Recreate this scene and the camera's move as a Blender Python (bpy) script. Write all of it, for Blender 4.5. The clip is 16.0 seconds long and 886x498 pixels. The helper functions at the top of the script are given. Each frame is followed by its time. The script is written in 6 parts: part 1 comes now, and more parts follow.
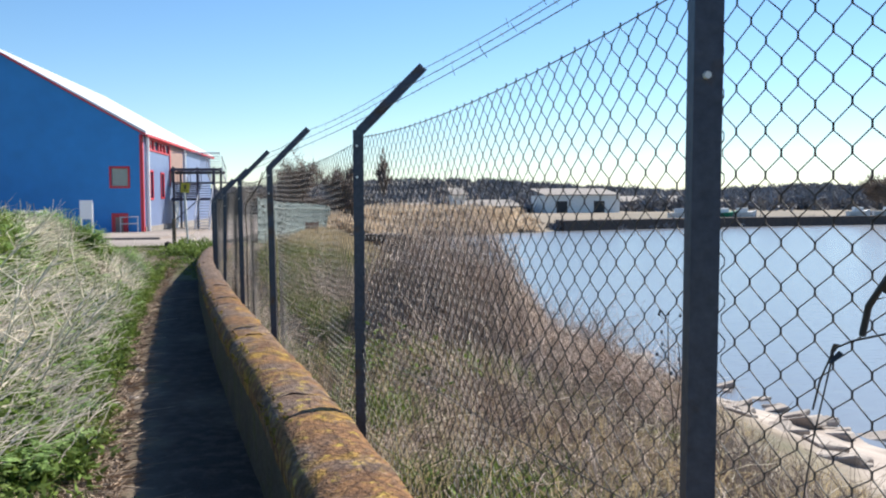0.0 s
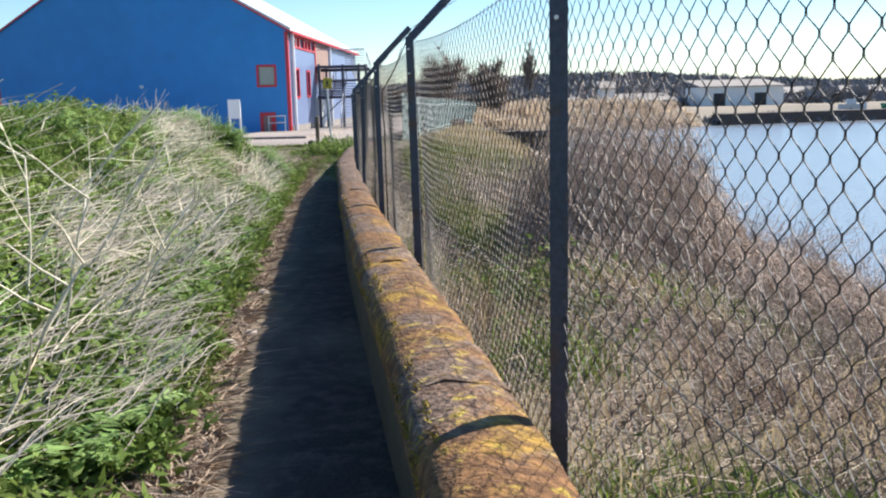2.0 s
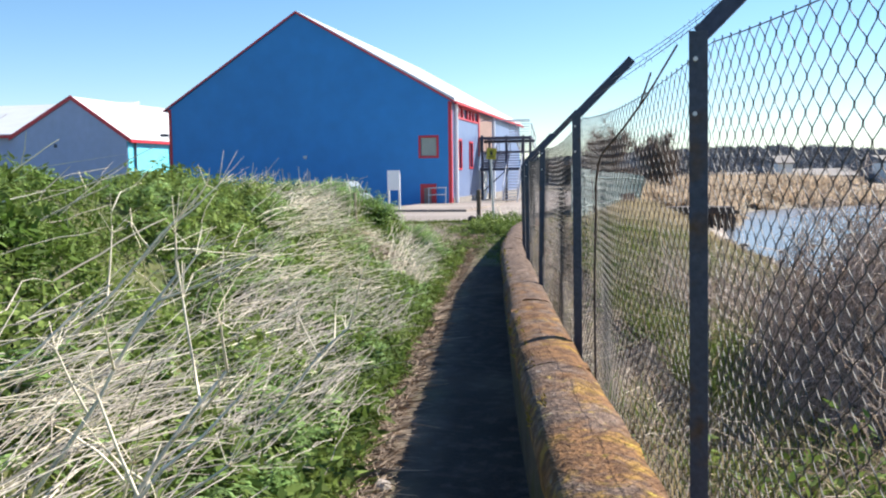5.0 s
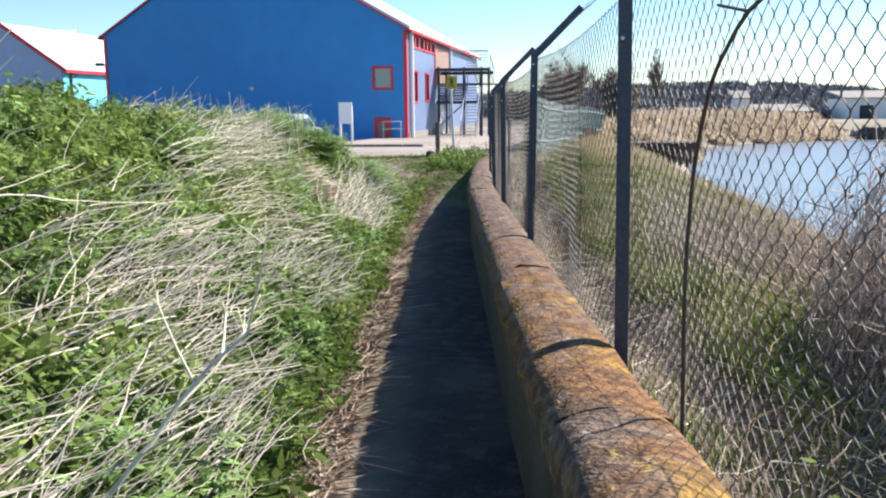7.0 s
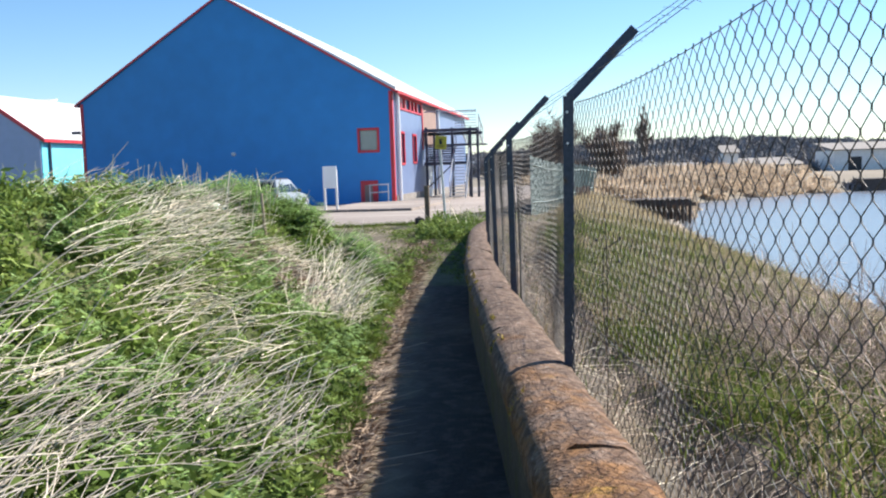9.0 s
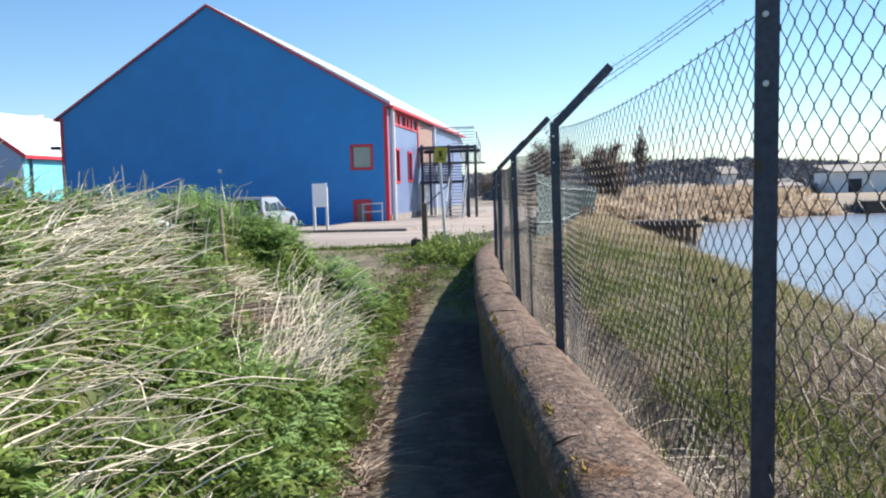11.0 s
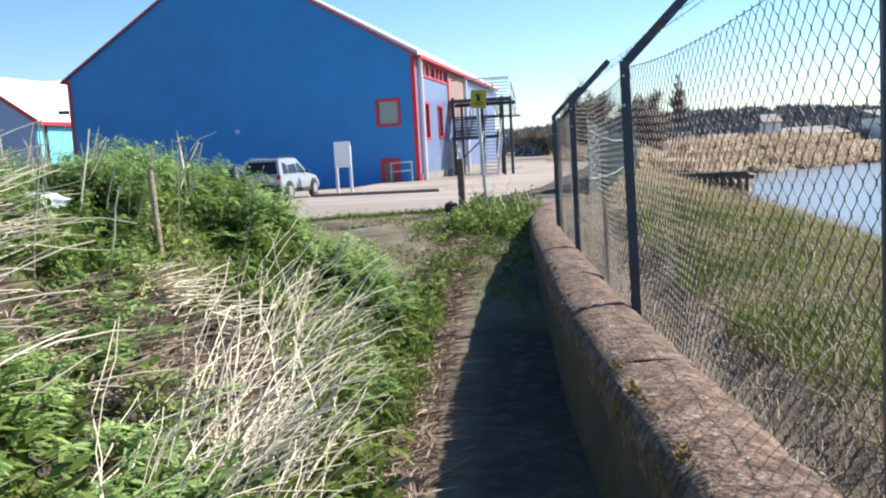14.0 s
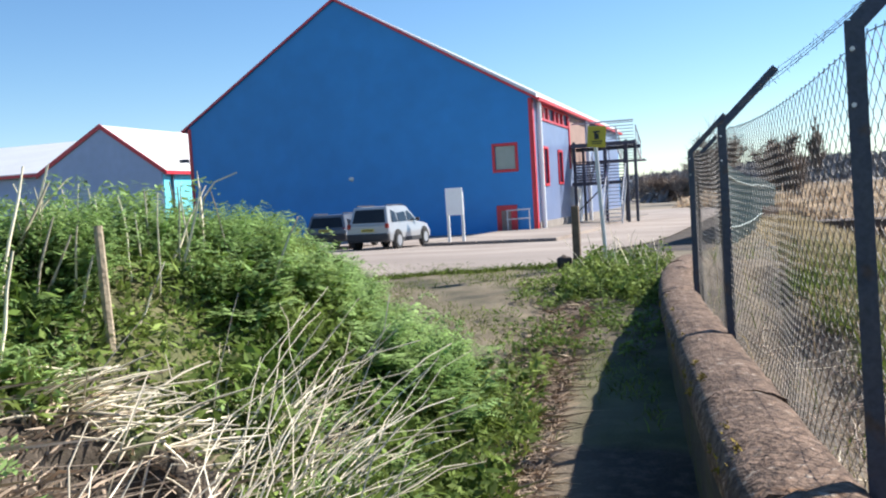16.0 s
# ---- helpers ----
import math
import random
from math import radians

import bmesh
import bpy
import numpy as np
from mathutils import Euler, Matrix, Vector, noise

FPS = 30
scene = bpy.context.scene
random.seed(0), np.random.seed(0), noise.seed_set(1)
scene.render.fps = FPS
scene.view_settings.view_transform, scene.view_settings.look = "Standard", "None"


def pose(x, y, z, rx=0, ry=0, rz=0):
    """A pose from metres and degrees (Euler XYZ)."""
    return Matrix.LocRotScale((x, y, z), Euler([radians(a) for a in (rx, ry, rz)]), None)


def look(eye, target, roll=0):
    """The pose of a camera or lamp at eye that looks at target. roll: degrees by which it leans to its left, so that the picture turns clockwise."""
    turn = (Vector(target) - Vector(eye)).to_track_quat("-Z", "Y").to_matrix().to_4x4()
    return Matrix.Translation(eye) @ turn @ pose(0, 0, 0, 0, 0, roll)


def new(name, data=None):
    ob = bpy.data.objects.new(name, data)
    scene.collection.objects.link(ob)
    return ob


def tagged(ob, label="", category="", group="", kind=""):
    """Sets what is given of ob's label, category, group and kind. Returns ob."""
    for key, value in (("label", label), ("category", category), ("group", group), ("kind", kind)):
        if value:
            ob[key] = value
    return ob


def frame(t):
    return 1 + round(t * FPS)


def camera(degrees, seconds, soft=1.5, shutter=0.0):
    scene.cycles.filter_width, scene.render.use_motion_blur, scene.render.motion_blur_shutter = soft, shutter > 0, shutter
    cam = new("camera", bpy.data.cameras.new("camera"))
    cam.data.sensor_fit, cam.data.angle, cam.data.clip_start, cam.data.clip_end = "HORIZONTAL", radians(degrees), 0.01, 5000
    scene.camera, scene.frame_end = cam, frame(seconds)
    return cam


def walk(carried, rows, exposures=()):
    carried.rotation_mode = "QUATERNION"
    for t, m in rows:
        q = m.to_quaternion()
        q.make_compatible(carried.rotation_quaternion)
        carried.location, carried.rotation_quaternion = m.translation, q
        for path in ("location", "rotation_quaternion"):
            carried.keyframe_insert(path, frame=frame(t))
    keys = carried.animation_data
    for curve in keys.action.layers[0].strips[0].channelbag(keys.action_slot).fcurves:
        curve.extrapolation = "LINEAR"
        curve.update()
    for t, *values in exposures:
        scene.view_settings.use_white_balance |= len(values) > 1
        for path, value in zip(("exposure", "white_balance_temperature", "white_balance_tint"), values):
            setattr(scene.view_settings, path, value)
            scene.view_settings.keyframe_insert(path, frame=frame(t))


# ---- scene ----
cam = camera(52.3, 16.0, soft=2.1)
PATH = [
    (0, (0.444, 0.465, 1.544), (0.677, 2.448, 1.436), -0.3),
    (0.5, (0.484, 0.786, 1.498), (0.71, 2.771, 1.403), -3.3),
    (1, (0.396, 1.255, 1.484), (0.699, 3.212, 1.21), 2.1),
    (1.5, (0.379, 1.757, 1.453), (0.525, 3.721, 1.107), 0.3),
    (2, (0.341, 2.254, 1.45), (0.251, 4.225, 1.121), -1.3),
    (2.5, (0.269, 2.68, 1.488), (0.087, 4.639, 1.132), -0.2),
    (3, (0.257, 3.226, 1.495), (-0.034, 5.181, 1.191), -0.2),
    (3.5, (0.064, 3.83, 1.503), (-0.312, 5.782, 1.28), 1.1),
    (4, (-0.045, 4.385, 1.502), (-0.493, 6.328, 1.346), -0.7),
    (6.5, (-0.587, 6.698, 1.344), (-0.948, 8.647, 1.078), -0.5),
    (7, (-0.694, 7.278, 1.334), (-1.028, 9.225, 1.026), -0.5),
    (7.5, (-0.746, 7.764, 1.332), (-1.087, 9.715, 1.057), -0.9),
    (8, (-0.805, 8.272, 1.366), (-1.155, 10.227, 1.126), -1.0),
    (8.5, (-0.924, 8.738, 1.391), (-1.243, 10.702, 1.186), -1.8),
    (11, (-1.53, 11.539, 1.274), (-1.83, 13.512, 1.142), -1.5),
    (11.5, (-1.636, 12.0, 1.271), (-1.992, 13.963, 1.124), -2.7),
    (12, (-1.764, 12.52, 1.274), (-2.101, 14.483, 1.096), -3.6),
    (12.5, (-1.812, 12.914, 1.28), (-2.136, 14.878, 1.09), -3.7),
    (13, (-1.949, 13.504, 1.27), (-2.26, 15.473, 1.109), -3.6),
    (13.5, (-2.072, 14.341, 1.206), (-2.413, 16.306, 1.064), -3.9),
    (14, (-2.17, 14.793, 1.183), (-2.544, 16.746, 0.962), -3.1),
    (14.5, (-2.221, 15.208, 1.178), (-2.571, 17.162, 0.931), -2.7),
    (15, (-2.246, 15.778, 1.208), (-2.592, 17.742, 1.055), -4.3),
    (15.5, (-2.345, 16.384, 1.159), (-2.775, 18.335, 1.066), -2.9),
    (16, (-2.386, 16.871, 1.159), (-3.018, 18.765, 1.056), -3.3),
]
walk(cam, [(t, look(eye, target, roll)) for t, eye, target, roll in PATH], [(0, 0.78), (0.5, 0.48), (1.0, 0.52), (2.0, 0.96), (3.0, 1.04), (4.0, 0.96), (7, 1.1), (8.5, 1.02), (11, 0.91), (13.5, 0.94), (14.5, 1.02), (15.5, 0.94), (16, 0.91)])

# ---- light ----
SUN_AZ, SUN_EL = radians(48), radians(38)     # azimuth from +y towards +x
world = bpy.data.worlds.new("sky")
scene.world = world
world.use_nodes = True
wn = world.node_tree
sky = wn.nodes.new("ShaderNodeTexSky")
sky.sky_type, sky.sun_disc = "NISHITA", False
sky.sun_elevation, sky.sun_rotation = SUN_EL, SUN_AZ
sky.air_density, sky.dust_density, sky.ozone_density = 1.0, 0.0, 5.0
wn.nodes["Background"].inputs["Strength"].default_value = 0.088
tone = wn.nodes.new("ShaderNodeHueSaturation")
tone.inputs["Saturation"].default_value = 1.1
wn.links.new(sky.outputs[0], tone.inputs["Color"])
wn.links.new(tone.outputs[0], wn.nodes["Background"].inputs["Color"])
sun_data = bpy.data.lights.new("sun", "SUN")
sun_data.energy, sun_data.angle, sun_data.color = 5.0, radians(0.9), (1.0, 0.95, 0.87)
sun = new("sun", sun_data)
sun_dir = Vector((math.sin(SUN_AZ) * math.cos(SUN_EL), math.cos(SUN_AZ) * math.cos(SUN_EL), math.sin(SUN_EL)))
sun.matrix_world = look(sun_dir * 60, (0, 0, 0))

# ---- materials ----


def mat(name, a, b, scale=4.0, fine=60.0, rough=0.8, bump=0.3, metal=0.0, vary=0.25, third=None, amount=0.55, third_scale=1.5,
        island=0.0, coords="Object", spec=0.5, soft=0.08, transl=0.0, spread=0.2):
    """Two colours mixed by large noise, value broken by fine noise, an optional third colour in patches."""
    m = bpy.data.materials.new(name)
    m.use_nodes = True
    n, l = m.node_tree.nodes, m.node_tree.links
    p = n["Principled BSDF"]
    tc = n.new("ShaderNodeTexCoord")

    def tex(s, detail=6.0):
        t = n.new("ShaderNodeTexNoise")
        t.inputs["Scale"].default_value, t.inputs["Detail"].default_value = s, detail
        l.new(tc.outputs[coords], t.inputs["Vector"])
        return t.outputs["Fac"]

    def spanned(value, lo, hi):
        r = n.new("ShaderNodeMapRange")
        r.inputs["From Min"].default_value, r.inputs["From Max"].default_value = lo, hi
        l.new(value, r.inputs["Value"])
        return r.outputs["Result"]

    def mixed(f, c, d):
        x = n.new("ShaderNodeMix")
        x.data_type = "RGBA"
        l.new(f, x.inputs["Factor"])
        for s, v in ((6, c), (7, d)):
            if isinstance(v, tuple):
                x.inputs[s].default_value = (*v, 1)
            else:
                l.new(v, x.inputs[s])
        return x.outputs[2]

    big, small = tex(scale), tex(fine, 4.0)
    col = mixed(spanned(big, 0.5 - spread, 0.5 + spread), a, b)
    if third:
        col = mixed(spanned(tex(third_scale, 8.0), amount - soft, amount + soft), col, third)
    hsv = n.new("ShaderNodeHueSaturation")
    l.new(col, hsv.inputs["Color"])
    val = n.new("ShaderNodeMapRange")
    val.inputs["From Min"].default_value, val.inputs["From Max"].default_value = 0.25, 0.75
    val.inputs["To Min"].default_value, val.inputs["To Max"].default_value = 1 - vary, 1 + vary
    l.new(small, val.inputs["Value"])
    out = val.outputs["Result"]
    if island:
        geo = n.new("ShaderNodeNewGeometry")
        r = n.new("ShaderNodeMapRange")
        r.inputs["To Min"].default_value, r.inputs["To Max"].default_value = 1 - island, 1 + island
        l.new(geo.outputs["Random Per Island"], r.inputs["Value"])
        mul = n.new("ShaderNodeMath")
        mul.operation = "MULTIPLY"
        l.new(out, mul.inputs[0])
        l.new(r.outputs["Result"], mul.inputs[1])
        out = mul.outputs[0]
    l.new(out, hsv.inputs["Value"])
    l.new(hsv.outputs["Color"], p.inputs["Base Color"])
    p.inputs["Roughness"].default_value, p.inputs["Metallic"].default_value = rough, metal
    p.inputs["Specular IOR Level"].default_value = spec
    if bump:
        bn = n.new("ShaderNodeBump")
        bn.inputs["Strength"].default_value, bn.inputs["Distance"].default_value = bump, 0.02
        l.new(small, bn.inputs["Height"])
        l.new(bn.outputs["Normal"], p.inputs["Normal"])
    if transl:
        tr = n.new("ShaderNodeBsdfTranslucent")
        l.new(hsv.outputs["Color"], tr.inputs["Color"])
        ms = n.new("ShaderNodeMixShader")
        ms.inputs[0].default_value = transl
        l.new(p.outputs[0], ms.inputs[1])
        l.new(tr.outputs[0], ms.inputs[2])
        l.new(ms.outputs[0], n["Material Output"].inputs["Surface"])
    return m


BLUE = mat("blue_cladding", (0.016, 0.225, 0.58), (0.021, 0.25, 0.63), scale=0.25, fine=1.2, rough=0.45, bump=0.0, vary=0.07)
# Lit copy of LILAC: sun on the workshop's long side painted as turquoise
CYAN_LIT = mat("sunlit_cyan_cladding", (0.18, 0.72, 0.88), (0.20, 0.76, 0.90), scale=0.3, fine=2, rough=0.5, bump=0, vary=0.06)
LILAC = mat("grey_blue_cladding", (0.38, 0.43, 0.64), (0.41, 0.46, 0.68), scale=0.3, fine=2, rough=0.5, bump=0, vary=0.06)
RED = mat("red_trim_paint", (0.62, 0.03, 0.05), (0.52, 0.025, 0.04), scale=1, fine=10, rough=0.4, bump=0.02, vary=0.1)
ROOF = mat("pale_roof_sheet", (0.80, 0.78, 0.76), (0.72, 0.70, 0.68), scale=0.4, fine=3, rough=0.3, bump=0.05, vary=0.06)
WHITE = mat("white_paint", (0.80, 0.80, 0.79), (0.70, 0.70, 0.68), scale=2, fine=20, rough=0.45, bump=0.05, vary=0.08)
PIPE = mat("grey_white_plastic", (0.62, 0.62, 0.62), (0.55, 0.54, 0.53), scale=2, fine=20, rough=0.4, bump=0.02, vary=0.08)
# Reflected bright sky painted into the glass as a pale base colour
PALEGLASS = mat("sky_lit_window_glass", (0.50, 0.55, 0.57), (0.40, 0.45, 0.48), scale=0.8, fine=3, rough=0.12, bump=0, vary=0.12, spec=0.8)
BLIND = mat("dusty_window_glass", (0.22, 0.27, 0.27), (0.27, 0.31, 0.30), scale=0.8, fine=3, rough=0.15, bump=0, vary=0.1, spec=0.7)
BRICKY = mat("brown_panel", (0.34, 0.22, 0.18), (0.27, 0.18, 0.15), scale=1.5, fine=14, rough=0.85, bump=0.1, vary=0.2)
PLINTH = mat("concrete_plinth", (0.30, 0.27, 0.24), (0.24, 0.21, 0.19), scale=1.5, fine=25, rough=0.9, bump=0.2)
STEEL = mat("dark_painted_steel", (0.048, 0.058, 0.088), (0.066, 0.074, 0.10), scale=6, fine=60, rough=0.55, bump=0.1, metal=0.3, third=(0.09, 0.055, 0.035), amount=0.66, third_scale=9)
STEEL2 = mat("slate_painted_steel", (0.07, 0.08, 0.12), (0.10, 0.11, 0.15), scale=2, fine=20, rough=0.5, bump=0.05, metal=0.2)
GALV = mat("galvanised_steel", (0.50, 0.52, 0.56), (0.40, 0.42, 0.46), scale=3, fine=25, rough=0.4, bump=0.05, metal=0.6)
WIRE = mat("weathered_wire", (0.075, 0.072, 0.072), (0.12, 0.11, 0.105), scale=3, fine=30, rough=0.7, bump=0, metal=0.0, vary=0.3)
ASPHALT = mat("worn_pale_asphalt", (0.33, 0.275, 0.24), (0.26, 0.215, 0.185), scale=0.35, fine=40, rough=0.92, bump=0.25, vary=0.18, third=(0.38, 0.32, 0.275), third_scale=0.22)
KERB = mat("kerb_concrete", (0.25, 0.22, 0.19), (0.18, 0.155, 0.14), scale=1.5, fine=25, rough=0.9, bump=0.25)
PALEWOOD = mat("sun_bleached_wood", (0.46, 0.37, 0.26), (0.34, 0.26, 0.18), scale=9, fine=60, rough=0.9, bump=0.4, vary=0.25)
WOOD = mat("weathered_wood", (0.20, 0.145, 0.10), (0.13, 0.09, 0.065), scale=7, fine=50, rough=0.9, bump=0.4, vary=0.3)
TIMBER = mat("tarred_timber", (0.06, 0.045, 0.04), (0.10, 0.07, 0.055), scale=2, fine=20, rough=0.9, bump=0.3, vary=0.3)
YELLOW = mat("yellow_sign_face", (0.55, 0.43, 0.03), (0.48, 0.37, 0.03), scale=4, fine=30, rough=0.5, bump=0.02, vary=0.1)
STONE = mat("pale_shore_stone", (0.42, 0.36, 0.31), (0.30, 0.25, 0.21), scale=1.2, fine=14, rough=0.9, bump=0.5, vary=0.25, island=0.25)
SHEET = mat("green_grey_palisade", (0.26, 0.32, 0.30), (0.32, 0.37, 0.35), scale=1, fine=12, rough=0.6, bump=0.05, island=0.15)
RUBBER = mat("tyre_rubber", (0.02, 0.02, 0.021), (0.03, 0.03, 0.03), scale=6, fine=60, rough=0.85, bump=0.1)
DARKP = mat("dark_bumper_plastic", (0.025, 0.026, 0.03), (0.035, 0.035, 0.038), scale=4, fine=60, rough=0.6, bump=0.05)
SILVER = mat("silver_car_paint", (0.43, 0.44, 0.46), (0.39, 0.40, 0.42), scale=1, fine=10, rough=0.3, bump=0, metal=0.35, vary=0.04)
MAROON = mat("grey_blue_car_paint", (0.15, 0.17, 0.21), (0.12, 0.14, 0.18), scale=1, fine=10, rough=0.25, bump=0, metal=0.2, vary=0.04)
CARGLASS = mat("tinted_car_glass", (0.012, 0.014, 0.018), (0.02, 0.022, 0.026), scale=1, fine=5, rough=0.08, bump=0, vary=0.1, spec=0.35)
LAMPRED = mat("tail_lamp_plastic", (0.35, 0.02, 0.02), (0.28, 0.02, 0.02), scale=3, fine=30, rough=0.2, bump=0)
PLATE = mat("plate_yellow", (0.62, 0.52, 0.10), (0.58, 0.48, 0.09), scale=3, fine=30, rough=0.4, bump=0)
GREENB = mat("green_hull_paint", (0.02, 0.22, 0.12), (0.02, 0.26, 0.15), scale=1, fine=6, rough=0.5, bump=0)

GRASS = mat("grass_blades", (0.085, 0.14, 0.022), (0.22, 0.255, 0.065), scale=0.9, fine=5, spec=0.2, rough=0.75, bump=0, vary=0.3, island=0.5, transl=0.3)
FROND = mat("ferny_leaves", (0.18, 0.295, 0.085), (0.37, 0.50, 0.19), scale=1.6, fine=9, spec=0.2, rough=0.75, bump=0, vary=0.3, island=0.45, transl=0.3)
LEAFY = mat("cow_parsley_leaves", (0.085, 0.15, 0.025), (0.25, 0.315, 0.085), scale=1.2, fine=6, spec=0.2, rough=0.75, bump=0, vary=0.25, island=0.5, transl=0.3)
STRAW = mat("bleached_dead_stems", (0.86, 0.77, 0.60), (0.68, 0.57, 0.42), scale=1.5, fine=8, rough=0.75, bump=0, vary=0.25, island=0.45)
GREYST = mat("grey_dead_stems", (0.62, 0.55, 0.46), (0.46, 0.39, 0.32), scale=1.5, fine=8, rough=0.85, bump=0, vary=0.2, island=0.4)
TAN = mat("dry_marsh_grass", (0.54, 0.43, 0.27), (0.40, 0.32, 0.19), scale=0.7, fine=5, rough=0.8, bump=0, vary=0.25, island=0.45, transl=0.32)
CANE = mat("bramble_canes", (0.34, 0.25, 0.205), (0.56, 0.455, 0.37), scale=1.0, fine=6, rough=0.85, bump=0, vary=0.25, island=0.7)
BARK = mat("bare_twigs", (0.20, 0.15, 0.12), (0.28, 0.22, 0.18), scale=0.6, fine=4, rough=0.9, bump=0, vary=0.2, island=0.3)
# Lit copy of BLUE: the sun on the side wall painted into the colour
BLUE_LIT = mat("sunlit_blue_cladding", (0.155, 0.21, 0.36), (0.19, 0.24, 0.39), scale=0.3, fine=2, rough=0.4, bump=0, vary=0.07)
BRIGHT = mat("white_board_face", (0.92, 0.92, 0.91), (0.88, 0.88, 0.87), scale=2, fine=20, rough=0.5, bump=0, vary=0.03)
# Twig grey lifted paler: distance haze is mixed into this base colour
HILLW = mat("hazed_bare_woodland", (0.18, 0.18, 0.19), (0.23, 0.22, 0.225), scale=0.03, fine=0.3, rough=1, bump=0, vary=0.3, island=0.35)
REED = mat("tan_reeds", (0.62, 0.50, 0.37), (0.50, 0.39, 0.28), scale=0.12, fine=1.5, rough=0.95, bump=0, vary=0.25, island=0.3, transl=0.4)
MOSS = mat("yellow_moss", (0.38, 0.29, 0.045), (0.27, 0.185, 0.035), scale=9, fine=60, rough=0.95, bump=0.3, island=0.3)
LITTER = mat("leaf_litter", (0.46, 0.36, 0.27), (0.28, 0.20, 0.14), scale=2, fine=20, rough=0.95, bump=0, island=0.45)
TARP = mat("white_plastic_scrap", (0.72, 0.74, 0.72), (0.60, 0.62, 0.60), scale=4, fine=30, rough=0.5, bump=0.2)


def zoned_ground():
    """Soil, turf, dry litter and shore mud, by the four zones stored on the sheet."""
    # Soil colour darkened to deepen the wall's shade on the path
    m = mat("ground_soil", (0.048, 0.035, 0.028), (0.030, 0.023, 0.019), scale=2.2, fine=45, rough=0.95, bump=0.6, vary=0.35, third=(0.085, 0.064, 0.050), third_scale=9, amount=0.56)
    n, l = m.node_tree.nodes, m.node_tree.links
    p, hsv = n["Principled BSDF"], [x for x in n if x.type == "HUE_SAT"][0]
    col = hsv.outputs["Color"]
    tc = n.new("ShaderNodeTexCoord")
    for zone, a, b, s in (("turf", (0.045, 0.070, 0.016), (0.115, 0.115, 0.040), 3.0), ("dry", (0.38, 0.30, 0.21), (0.24, 0.185, 0.125), 4.0),
                          ("mud", (0.50, 0.42, 0.355), (0.31, 0.255, 0.215), 1.2), ("far", (0.29, 0.235, 0.175), (0.19, 0.165, 0.125), 0.05)):
        at = n.new("ShaderNodeAttribute")
        at.attribute_name = zone
        t = n.new("ShaderNodeTexNoise")
        t.inputs["Scale"].default_value, t.inputs["Detail"].default_value = s, 9
        l.new(tc.outputs["Object"], t.inputs["Vector"])
        r = n.new("ShaderNodeValToRGB")
        r.color_ramp.elements[0].position, r.color_ramp.elements[1].position = 0.35, 0.65
        r.color_ramp.elements[0].color, r.color_ramp.elements[1].color = (*a, 1), (*b, 1)
        l.new(t.outputs["Fac"], r.inputs["Fac"])
        x = n.new("ShaderNodeMix")
        x.data_type = "RGBA"
        l.new(at.outputs["Fac"], x.inputs["Factor"])
        l.new(col, x.inputs[6])
        l.new(r.outputs["Color"], x.inputs[7])
        col = x.outputs[2]
    l.new(col, p.inputs["Base Color"])
    return m


